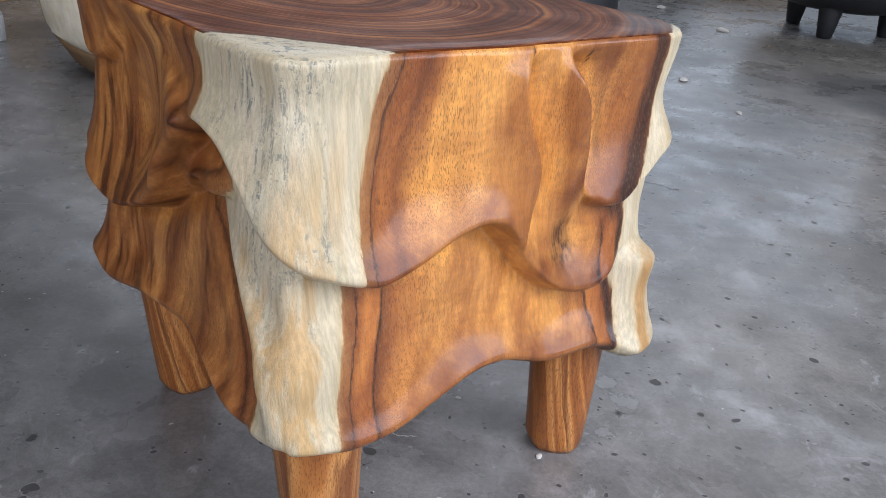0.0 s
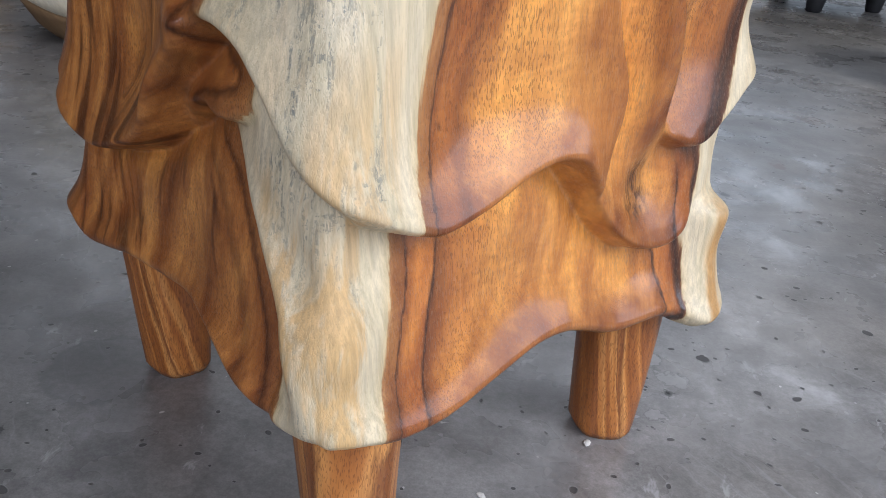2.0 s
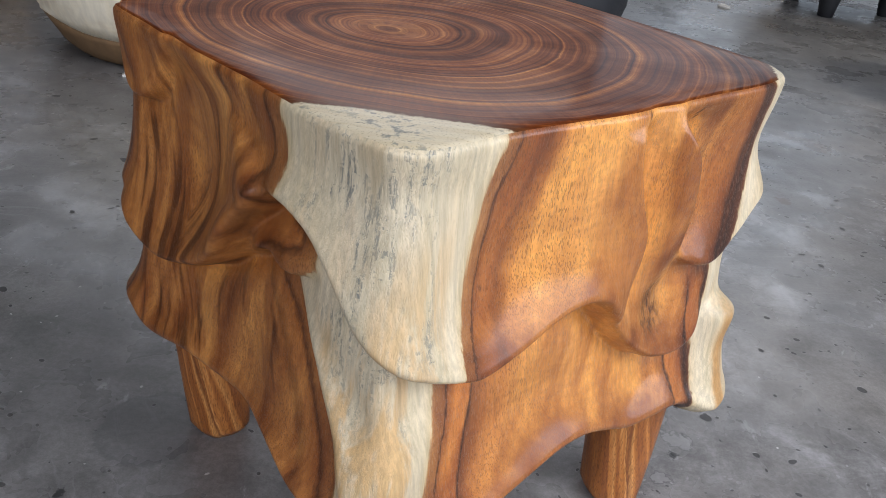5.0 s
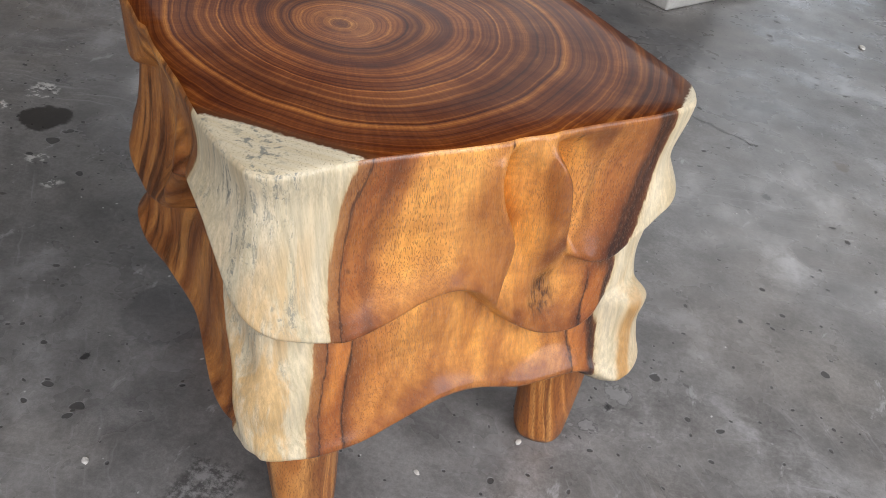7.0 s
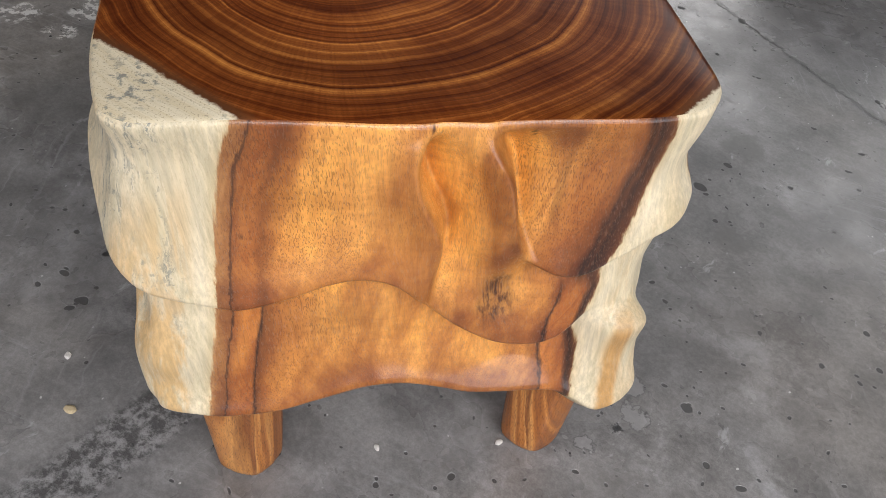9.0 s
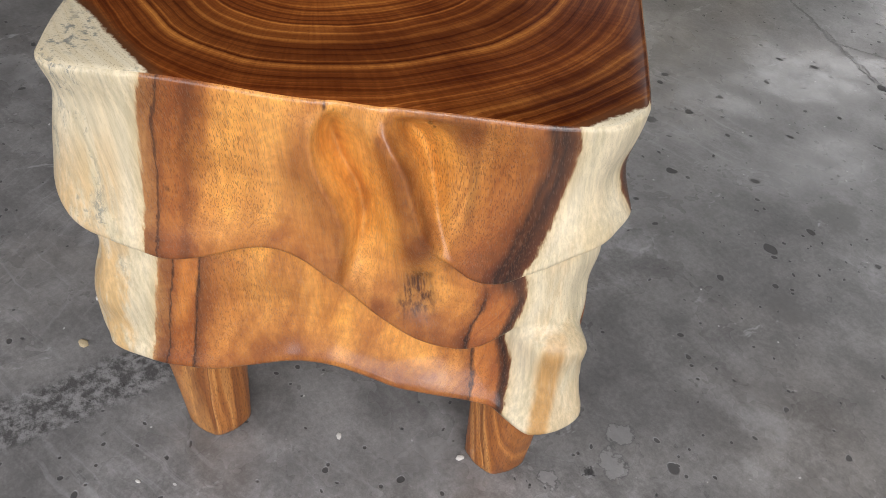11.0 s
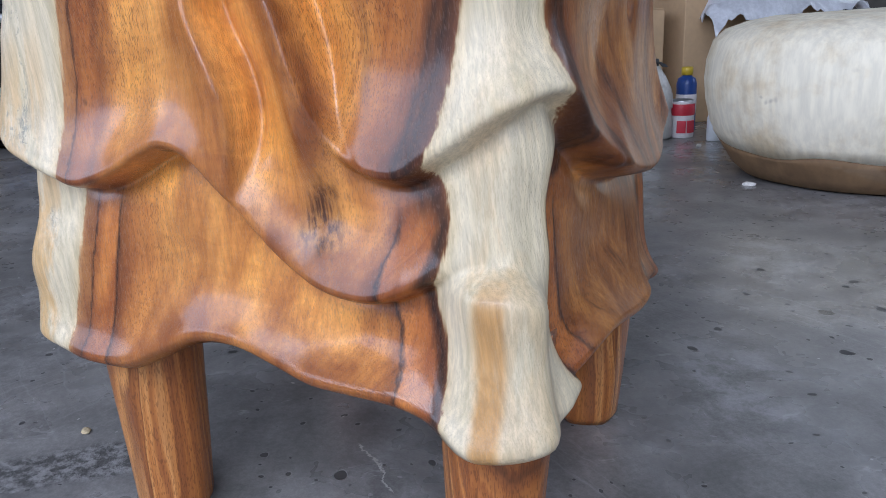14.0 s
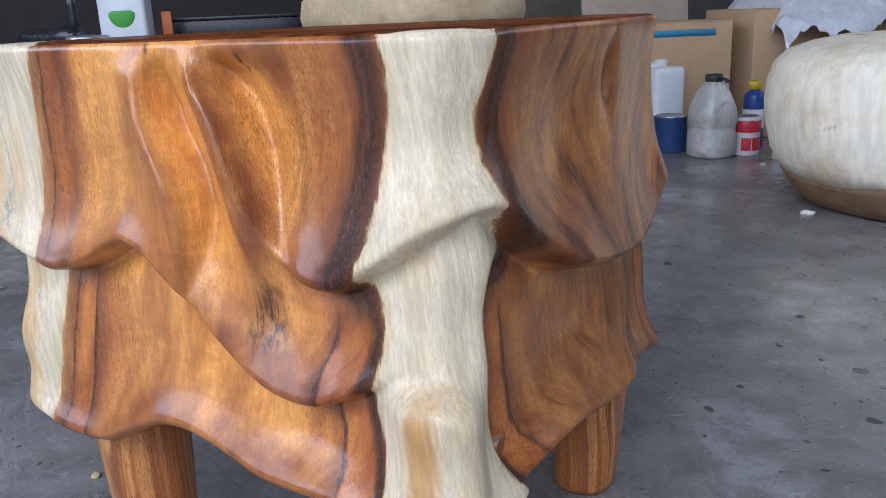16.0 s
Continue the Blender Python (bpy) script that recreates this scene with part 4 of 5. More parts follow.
    brim = np.clip((Z - (TOP - 0.007)) / 0.007, 0, 1)
    return relief - 0.005 * (1 - np.sqrt(np.clip(1 - brim ** 2, 0, 1)))


def sapwood(S, Z):
    """Signed distance to the cream sapwood of the corners: below zero inside it."""
    areas = (
        [(0.074, 0.475), (0.070, 0.449), (0.059, 0.41), (0.055, 0.37), (0.051, 0.32), (0.050, 0.284), (0.046, 0.25), (0.040, 0.205), (0.034, 0.15), (0.034, 0.10), (-0.036, 0.10), (-0.036, 0.176),
         (-0.045, 0.217), (-0.059, 0.256), (-0.077, 0.291), (-0.095, 0.315), (-0.117, 0.329), (-0.092, 0.334), (-0.076, 0.342), (-0.073, 0.365), (-0.086, 0.377), (-0.106, 0.384), (-0.090, 0.394), (-0.086, 0.412), (-0.091, 0.43),
         (-0.098, 0.445), (-0.104, 0.475)],
        [(0.353, 0.475), (0.354, 0.45), (0.358, 0.43), (0.357, 0.405), (0.351, 0.37), (0.342, 0.335), (0.333, 0.312), (0.343, 0.300), (0.346, 0.278), (0.340, 0.254), (0.333, 0.238), (0.341, 0.214),
         (0.344, 0.185), (0.341, 0.14), (0.341, 0.10), (0.438, 0.10), (0.436, 0.158), (0.424, 0.172), (0.412, 0.196), (0.407, 0.24), (0.407, 0.29), (0.410, 0.312), (0.436, 0.320), (0.413, 0.348),
         (0.404, 0.377), (0.404, 0.406), (0.416, 0.44), (0.424, 0.475)],
        [(0.752, 0.10), (0.748, 0.20), (0.750, 0.275), (0.770, 0.295), (0.800, 0.28), (0.830, 0.20), (0.830, 0.10)],
        [(-0.364, 0.10), (-0.366, 0.17), (-0.362, 0.20), (-0.374, 0.24), (-0.372, 0.30), (-0.360, 0.335), (-0.376, 0.372), (-0.420, 0.38), (-0.440, 0.30), (-0.440, 0.10)],
    )
    total = np.full(S.shape, 9.0)
    for area in areas:
        line = np.array([(a, b, 0.0) for a, b in area + area[:1]])
        mid = (line[:, 0].min() + line[:, 0].max()) / 2
        Q = (S - mid + ROUND / 2) % ROUND - ROUND / 2 + mid
        inside = np.zeros(S.shape, bool)
        for a, b in zip(line, line[1:]):
            if a[1] != b[1]:
                inside ^= ((a[1] > Z) != (b[1] > Z)) & (Q < (b[0] - a[0]) * (Z - a[1]) / (b[1] - a[1]) + a[0])
        d = nearest(S, Z, line)[0]
        total = np.minimum(total, np.where(inside, -d, d))
    return total


def carved_body():
    cols, rows = 960, 260
    s = np.arange(cols) * ROUND / cols
    base = np.array([outline(v) for v in s])
    hem = along(s, HEM)
    t = np.linspace(0, 1, rows)
    Z = TOP - 0.004 - t[:, None] * (TOP - 0.004 - hem[None, :] - 0.004)
    S = np.repeat(s[None, :], rows, 0)
    relief = relief_of(S, Z, s, hem)
    relief += np.array([0.0010 * noise.noise(Vector((b[0] * 11, b[1] * 11, 0.3))) for b in base])[None, :]
    X = base[None, :, 0] + base[None, :, 2] * relief
    Y = base[None, :, 1] + base[None, :, 3] * relief
    sap = blurred(sapwood(S, Z), 0.0022)
    # growth layers: further in from the corners' sapwood, and deeper where the carving cuts deeper
    ring = np.maximum(sap, 0) * 0.85 + (0.03 - blurred(relief, 0.003)) * 1.25
    cut = blurred(relief, 0.004) - blurred(relief, 0.030)
    px, py = -0.02, 0.03
    verts, faces, mats = [(px, py, TOP + 0.0005)], [], []
    tops = (0.25, 0.5, 0.75, 0.9, 0.975, 0.992)
    unders = ((0.97, -0.004), (0.93, 0.0), (0.85, 0.012), (0.5, 0.03))
    for k in tops:
        verts.extend((px + (X[0, i] - px) * k, py + (Y[0, i] - py) * k, TOP - (0.0014 if k > 0.99 else 0.0003 if k > 0.97 else -0.0004)) for i in range(cols))
    for r in range(rows):
        verts.extend(zip(X[r], Y[r], Z[r]))
    for k, dz in unders:
        verts.extend((px + (X[-1, i] - px) * k, py + (Y[-1, i] - py) * k, Z[-1, i] + dz) for i in range(cols))
    n_rings = len(tops) + rows + len(unders)
    for i in range(cols):
        faces.append((0, 1 + i, 1 + (i + 1) % cols)), mats.append(1)
    for r in range(n_rings - 1):
        a, b = 1 + r * cols, 1 + (r + 1) * cols
        for i in range(cols):
            j = (i + 1) % cols
            faces.append((a + i, b + i, b + j, a + j)), mats.append(1 if r < len(tops) - 1 else 0)
    last = 1 + (n_rings - 1) * cols
    verts.append((px, py, 0.20))
    for i in range(cols):
        faces.append((last + i, len(verts) - 1, last + (i + 1) % cols)), mats.append(0)
    data = bpy.data.meshes.new("body")
    data.from_pydata([tuple(map(float, v)) for v in verts], [], faces)
    for name, field in (("sap", sap), ("ring", ring), ("cut", cut)):
        whole = np.concatenate([[0.1], np.tile(field[0], len(tops)), field.ravel(), np.tile(field[-1], len(unders)), [0.1]])
        data.attributes.new(name, "FLOAT", "POINT").data.foreach_set("value", whole.astype(np.float32))
    data.materials.append(WOOD), data.materials.append(WOOD_TOP)
    data.polygons.foreach_set("material_index", mats)
    data.polygons.foreach_set("use_smooth", [True] * len(faces))
    data.update()
    return data


def leg_mesh(x, y, lx, ly, seed):
    """A tapered, hand-cut leg from the floor up into the body, leaning outwards by (lx, ly)."""
    bm = bmesh.new()
    sides, rows = 40, 26
    rings = []
    for r in range(rows + 1):
        t = r / rows
        z = 0.20 * t
        rad = 0.0300 + 0.0085 * min(t / 0.7, 1.0) ** 0.9
        if z < 0.008:
            rad -= 0.004 * (1 - z / 0.008) ** 2
        ring = []
        for i in range(sides):
            a = 2 * math.pi * i / sides
            facet = 1 + 0.035 * math.cos(5 * a + seed) + 0.012 * math.cos(10 * a + 2 * seed) + 0.02 * noise.noise(Vector((math.cos(a) * 1.5, math.sin(a) * 1.5, z * 12 + seed)))
            ring.append(bm.verts.new((x + lx * t + rad * facet * math.cos(a), y + ly * t + rad * facet * math.sin(a), z)))
        rings.append(ring)
    for a, b in zip(rings, rings[1:]):
        for i in range(sides):
            bm.faces.new((a[i], a[(i + 1) % sides], b[(i + 1) % sides], b[i]))
    bm.faces.new(rings[0][::-1]), bm.faces.new(rings[-1])
    return bm


def carved_stool():
    ob = thing("carved_stool", (*CENTRE, 0), "carved red-brown wooden stool with cream corners on concrete floor", "stool", turn=TURN_DEG)
    body = new("body", carved_body())
    body.parent = ob
    body["label"] = "carved red-brown block with cream corners and ringed polished top"
    for x, y, lx, ly, seed in ((-0.153, -0.120, -0.008, 0.006, 1.0), (0.138, -0.138, 0.004, 0.008, 2.3), (0.149, 0.143, 0.008, 0.006, 3.7), (-0.132, 0.180, -0.006, 0.008, 5.1)):
        part("leg", leg_mesh(x, y, lx, ly, seed), LEG_WOOD, ob, "tapered red-brown wooden leg")
    return ob


carved_stool()


# ---------------------------------------------------------------- behind the stool: the paint corner
CARDBOARD = plain("brown_cardboard", (0.46, 0.31, 0.175), 0.85, vary=0.10, scale=5)
PLY = plain("pale_plywood", (0.42, 0.33, 0.22), 0.8, vary=0.15, scale=4, stretch=(1, 4, 0.6))
BLUE_TAPE = plain("blue_tape", (0.05, 0.26, 0.42), 0.5, vary=0.08)
MILKY = plain("milky_dirty_plastic", (0.46, 0.45, 0.42), 0.35, vary=0.22, scale=12, stain=((0.17, 0.15, 0.125), 0.8))
WHITE_PLASTIC = plain("white_plastic", (0.70, 0.72, 0.74), 0.35, vary=0.06, scale=10)
BLUE_TIN = plain("blue_paint_tin", (0.025, 0.06, 0.16), 0.4, vary=0.2, scale=20)
RED_TIN = plain("red_print", (0.50, 0.03, 0.05), 0.4, vary=0.1, scale=20)
WHITE_TIN = plain("white_print", (0.70, 0.66, 0.66), 0.4, vary=0.1, scale=20)
BLUE_CAN = plain("blue_can", (0.02, 0.06, 0.24), 0.35, vary=0.1, scale=20)
YELLOW = plain("yellow_cap", (0.60, 0.42, 0.03), 0.45, vary=0.1)
TIN = plain("dull_tin", (0.45, 0.45, 0.46), 0.4, 0.8, vary=0.15, scale=25)
GRIME = plain("black_grime", (0.03, 0.03, 0.03), 0.6, vary=0.3, scale=30)
BLACK_CLAY = plain("matt_black_clay", (0.025, 0.026, 0.030), 0.55, vary=0.25, scale=12, bump=0.3)
CHIP = plain("pale_chip", (0.62, 0.60, 0.56), 0.8, vary=0.15, scale=60)
TAN_CHIP = plain("tan_wood_chip", (0.45, 0.36, 0.22), 0.8, vary=0.15, scale=60)
GREEN = plain("green_print", (0.08, 0.36, 0.06), 0.5, vary=0.05)
BLACK_PLASTIC = plain("black_plastic", (0.015, 0.016, 0.02), 0.3, vary=0.2)
PALLET = plain("pallet_wood", (0.24, 0.17, 0.10), 0.85, vary=0.3, scale=5, stretch=(1, 6, 1))
ORANGE = plain("orange_plastic", (0.55, 0.13, 0.02), 0.45, vary=0.08)
PALE_STONE = plain("pale_cast_slab", (0.46, 0.45, 0.42), 0.8, vary=0.15, scale=12, bump=0.35)


def bleached(name, pale, dark, mottle):
    w = Nodes(name, pale, 0.75)
    p = w.place()
    a, b = w.noise(p, 8.0, 5.0, 0.65), w.noise(w.scaled(p, (60, 60, 9)), 1.0, 3.0, 0.6)
    col = w.mix(w.step(a, 0.42, 0.74), pale, dark)
    col = w.mix(w.m("MULTIPLY", w.step(w.noise(p, 6.0, 3.0, 0.5, 1.0), 0.64, 0.70), mottle), col, (0.26, 0.20, 0.14))
    s = w.step(b, 0.25, 0.75, 0.90, 1.10)
    w.put("Base Color", w.mix(1.0, col, w.vec(s, s, s), "MULTIPLY"))
    w.bump(w.m("ADD", a, b), 0.25, 0.002)
    return w.mat


BLEACHED = bleached("bleached_drum_wood", (0.88, 0.80, 0.63), (0.68, 0.55, 0.35), 0.6)
RAW_FOOT = bleached("raw_brown_wood", (0.22, 0.130, 0.062), (0.13, 0.075, 0.036), 0.3)


def drum_stool(x, y):
    ob = thing("drum_stool", (x, y, 0), "round bleached wooden drum stool with raw brown foot", "stool")
    edge = 0.086

    def uneven(a, z):
        return 1 + 0.012 * math.sin(3 * a + 1) + 0.008 * noise.noise(Vector((math.cos(a) * 2, math.sin(a) * 2, z * 6)))

    def wavy(bm, shift):
        for v in bm.verts:
            if abs(v.co.z - edge) < 1e-4:
                a = math.atan2(v.co.y, v.co.x)
                d = 0.013 * math.sin(2 * a + 0.5) + 0.008 * math.sin(5 * a) + 0.003 * math.sin(11 * a)
                v.co.z += d
                k = 1 + (d * 0.7 + shift) / math.hypot(v.co.x, v.co.y)
                v.co.x, v.co.y = v.co.x * k, v.co.y * k
        return bm

    body = [(0, 0.09), (0.25, 0.088), (0.3525, edge), (0.362, 0.105), (0.373, 0.125), (0.388, 0.18), (0.394, 0.23), (0.390, 0.275), (0.376, 0.318), (0.349, 0.344), (0.30, 0.361), (0.24, 0.372), (0.0, 0.383)]
    foot = [(0.0, 0.0), (0.27, 0.0), (0.292, 0.006), (0.318, 0.03), (0.338, 0.062), (0.3515, edge), (0.25, 0.087), (0, 0.087)]
    part("drum_body", wavy(lathe(body, 72, uneven), 0.0), BLEACHED, ob)
    part("foot", wavy(lathe(foot, 72, uneven), 0.0), RAW_FOOT, ob, "raw brown wooden foot")
    return ob


def crumpled_sheet(x, y, z, w, d, h, turn):
    """A heap of creased plastic film."""
    bm = bmesh.new()
    bmesh.ops.create_grid(bm, x_segments=60, y_segments=60, size=0.5)
    for v in bm.verts:
        px, py = v.co.x, v.co.y
        dome = max(0.0, 1 - (abs(px) * 2) ** 3) * max(0.0, 1 - (abs(py) * 2) ** 3)
        q = Vector((px * 5 + 3, py * 5, 0.4))
        crease = 0.75 - 1.3 * abs(noise.noise(q)) - 0.7 * abs(noise.noise(q * 2.3)) + 0.35 * abs(noise.noise(q * 5.1))
        over = max(0.0, px - 0.16) * 0.22 + max(0.0, -0.36 - py) * 0.30
        v.co = Vector((px * w * (1 + 0.1 * noise.noise(q * 0.7)), py * d * (1 + 0.1 * noise.noise(q * 0.6 + Vector((5, 0, 0)))), h * dome * (0.35 + 1.0 * crease) + 0.004 - over * (0.7 + crease)))
    bmesh.ops.solidify(bm, geom=bm.faces[:], thickness=0.0015)
    ob = mesh_object("plastic_sheet", bm, plain("white_plastic_film", (0.58, 0.585, 0.62), 0.35, vary=0.18, scale=9, coat=0.2))
    ob.matrix_world = pose(x, y, z, 0, 0, turn)
    return tagged(ob, "crumpled white plastic film heaped on cardboard box", "plastic sheet")


def carton(x, y, w, d, h, turn, label, tape=False, material=None):
    ob = thing("cardboard_box", (x, y, 0), label, "box", turn=turn)
    material = material or CARDBOARD
    part("carton", slab(w, d, h - 0.006, 0.004), material, ob)
    for sx in (-1, 1):
        part("flap", slab(w - 0.004, d / 2 - 0.002, 0.004, 0.001, h - 0.006, at=(0, sx * d / 4, 0)), material, ob)
    if tape:
        part("tape", slab(w * 0.86, 0.001, 0.022, 0.0, h - 0.05, at=(-w * 0.02, -d / 2 - 0.0016, 0)), BLUE_TAPE, ob, "strip of blue tape")
    return ob


def tin(x, y, r, h, wall_mat, label, lid=TIN, band=None, handle=False):
    ob = thing("paint_tin", (x, y, 0), label, "paint tin")
    part("can", lathe([(0, 0), (r * 0.96, 0), (r, 0.003), (r, h - 0.004), (r * 1.02, h - 0.002), (r * 1.02, h), (r * 0.9, h), (r * 0.9, h - 0.004), (0, h - 0.004)], 40), wall_mat, ob)
    part("lid", lathe([(0, h - 0.004), (r * 0.88, h - 0.004), (r * 0.88, h + 0.004), (r * 0.80, h + 0.004), (r * 0.78, h), (0, h)], 40), lid, ob, "dull metal lid")
    if band:
        part("print_band", lathe([(r + 0.0005, h * 0.62), (r + 0.001, h * 0.63), (r + 0.001, h * 0.92), (r + 0.0005, h * 0.93)], 40), band, ob, "printed colour band")
        for a in (-0.5, 0.3):
            part("print_patch", slab(0.004, r * 0.7, h * 0.34, 0.001, h * 0.14, at=(r * math.cos(a) * 0.985, r * math.sin(a) * 0.985, 0), turn=math.degrees(a)), band, ob, "printed colour patch")
    if handle:
        bm = bmesh.new()
        n = 18
        rings = []
        for i in range(n + 1):
            a = math.pi * i / n
            c = Vector((0, r * 1.03 * math.cos(a), h * 0.8 + 0.03 * math.sin(a)))
            rings.append([bm.verts.new(c + Vector((0.0012 * math.cos(b), 0, 0.0012 * math.sin(b)))) for b in (0, 2.1, 4.2)])
        for p0, p1 in zip(rings, rings[1:]):
            for i in range(3):
                bm.faces.new((p0[i], p0[(i + 1) % 3], p1[(i + 1) % 3], p1[i]))
        part("handle", bm, TIN, ob, "thin wire handle")
    return ob


def jug(x, y, label):
    """A squat milky plastic jug with a grimy neck and a loop handle."""
    ob = thing("plastic_jug", (x, y, 0), label, "jug", turn=15)
    sq = lambda a, z: (1 / max(abs(math.cos(a)) ** 4 + abs(math.sin(a)) ** 4, 1e-6) ** 0.25) ** 0.75
    part("jug_body", lathe([(0, 0), (0.056, 0), (0.063, 0.008), (0.064, 0.06), (0.060, 0.085), (0.060, 0.095), (0.064, 0.10), (0.063, 0.135), (0.057, 0.160), (0.044, 0.192), (0.031, 0.214), (0.025, 0.226), (0, 0.228)], 48, sq), MILKY, ob)
    part("neck", lathe([(0.022, 0.226), (0.026, 0.228), (0.026, 0.246), (0.022, 0.248), (0, 0.248)], 24), GRIME, ob, "grimy black neck")
    bm = bmesh.new()
    rings = []
    for i in range(17):
        a = math.pi * (0.05 + 0.75 * i / 16)
        c = Vector((0.02 - 0.055 * math.cos(a) * 1.0, 0, 0.205 + 0.035 * math.sin(a)))
        rings.append([bm.verts.new(c + Vector((0.008 * math.cos(b), 0.010 * math.sin(b), 0))) for b in np.arange(8) * math.pi / 4])
    for p0, p1 in zip(rings, rings[1:]):
        for i in range(8):
            bm.faces.new((p0[i], p0[(i + 1) % 8], p1[(i + 1) % 8], p1[i]))
    part("handle", bm, GRIME, ob, "grimy moulded handle")
    return ob


def jerrycan(x, y):
    ob = thing("jerrycan", (x, y, 0), "white plastic jerrycan with white screw cap", "jerrycan", turn=20)
    bm = slab(0.11, 0.13, 0.26, 0.022, 0.0, 4)
    part("canister", bm, WHITE_PLASTIC, ob)
    part("cap", lathe([(0.020, 0.256), (0.022, 0.258), (0.022, 0.280), (0.019, 0.283), (0, 0.283)], 28), CHIP, ob, "screw cap")
    part("handle", slab(0.024, 0.07, 0.022, 0.008, 0.252, 3, at=(0.0, -0.03, 0)), WHITE_PLASTIC, ob, "moulded handle")
    return ob


def spray_can(x, y):
    ob = thing("thinner_bottle", (x, y, 0), "tall blue metal bottle with yellow cap", "bottle")
    part("bottle", lathe([(0, 0), (0.031, 0), (0.033, 0.004), (0.033, 0.155), (0.028, 0.172), (0.015, 0.180), (0.013, 0.185), (0, 0.185)], 36), BLUE_CAN, ob)
    part("cap", lathe([(0.014, 0.182), (0.019, 0.184), (0.019, 0.206), (0.016, 0.209), (0, 0.209)], 24), YELLOW, ob, "yellow screw cap")
    part("print_band", lathe([(0.0332, 0.06), (0.0336, 0.061), (0.0336, 0.12), (0.0332, 0.121)], 36), WHITE_TIN, ob, "pale printed band")
    return ob


def small_bottle(x, y):
    ob = thing("small_bottle", (x, y, 0), "small white plastic bottle with white cap", "bottle")
    part("bottle", lathe([(0, 0), (0.021, 0), (0.023, 0.003), (0.023, 0.07), (0.018, 0.082), (0.010, 0.088), (0, 0.088)], 28), WHITE_PLASTIC, ob)
    part("cap", lathe([(0.011, 0.087), (0.012, 0.088), (0.012, 0.105), (0.010, 0.107), (0, 0.107)], 20), WHITE_PLASTIC, ob, "white cap")
    return ob


drum_stool(-0.70, 2.51)
jug(-1.42, 2.30, "squat milky plastic jug with grimy black neck")
jerrycan(-1.68, 2.24)
tin(-1.555, 2.225, 0.052, 0.112, BLUE_TIN, "dark blue paint tin with wire handle on floor", handle=True)
tin(-1.415, 2.412, 0.040, 0.114, WHITE_TIN, "white and red paint tin beside plastic jug", band=RED_TIN)
spray_can(-1.54, 2.50)
small_bottle(-1.30, 2.46)
carton(-1.90, 2.22, 0.62, 0.30, 0.40, 78, "tall brown cardboard box with blue tape strip", tape=True)
carton(-1.87, 2.88, 0.62, 0.36, 0.43, 90, "brown cardboard box under crumpled plastic film")
crumpled_sheet(-1.82, 2.92, 0.432, 0.54, 0.60, 0.19, 0)


def leaning_board(x, y, w, h, turn, tilt, label, material=PLY):
    ob = mesh_object("leaning_board", slab(w, 0.018, h, 0.002), material)
    ob.matrix_world = pose(x, y, 0, tilt, 0, turn)
    return tagged(ob, label, "board")


leaning_board(-2.16, 2.36, 0.42, 0.75, 86, -10, "pale plywood board leaning behind the boxes", plain("greyed_cardboard", (0.36, 0.29, 0.22), 0.85, vary=0.12, scale=4))
leaning_board(-2.30, 1.78, 0.70, 0.62, 88, -8, "dark olive-brown board leaning against stacked goods", plain("dark_olive_board", (0.075, 0.062, 0.042), 0.8, vary=0.3, scale=5))


def raw_table(x, y):
    """A pale raw wood slab table, only its thick top showing behind the stool."""
    ob = thing("slab_table", (x, y, 0), "pale raw wood slab table with rough thick top", "table", turn=5)
    bm = lathe([(0, 0.42), (0.28, 0.42), (0.31, 0.428), (0.318, 0.46), (0.312, 0.505), (0.30, 0.515), (0, 0.517)], 56,
               lambda a, z: 1 + 0.06 * math.sin(2 * a + 0.7) + 0.03 * noise.noise(Vector((math.cos(a) * 3, math.sin(a) * 3, z * 5))))
    part("tabletop", bm, plain("raw_tan_wood", (0.55, 0.42, 0.25), 0.75, vary=0.2, scale=8, stain=((0.36, 0.22, 0.10), 0.6)), ob)
    for a in (0.6, 2.2, 3.8, 5.4):
        part("leg", lathe([(0, 0), (0.028, 0), (0.032, 0.004), (0.045, 0.43), (0, 0.43)], 24), PALLET, ob).location = (0.2 * math.cos(a), 0.2 * math.sin(a), 0)
    return ob


def pail(x, y, z):
    ob = thing("plastic_pail", (x, y, z), "white plastic pail with green leaf print", "pail")
    part("pail_body", slab(0.12, 0.13, 0.20, 0.012, 0.0, 3), WHITE_PLASTIC, ob)
    bm = lathe([(0, -0.002), (0.034, -0.002), (0.036, 0.0), (0.034, 0.002), (0, 0.002)], 28, lambda a, z: 1.0 + 0.15 * abs(math.sin(a)) if math.sin(a) < 0 else min(1.0, 0.16 / max(math.sin(a), 1e-3)))
    leaf = part("leaf_print", bm, GREEN, ob, "green leaf print")
    leaf.matrix_local = Matrix.Translation((0.0605, 0.0, 0.10)) @ Matrix.Rotation(math.pi / 2, 4, "Z") @ Matrix.Rotation(math.pi / 2, 4, "X")
    return ob


def low_bench(x, y, w, d, h, turn):
    ob = thing("work_bench", (x, y, 0), "low dark wooden work bench with clutter", "bench", turn=turn)
    for i in range(4):
        part("plank", slab(w, d / 4 - 0.006, 0.03, 0.003, h - 0.03, at=(0, (i - 1.5) * d / 4, 0)), PALLET, ob, smooth=False)
    for sx in (-1, 1):
        for sy in (-1, 1):
            part("leg", slab(0.06, 0.06, h - 0.03, 0.004, 0.0, at=(sx * (w / 2 - 0.06), sy * (d / 2 - 0.06), 0)), PALLET, ob, smooth=False)
    return ob


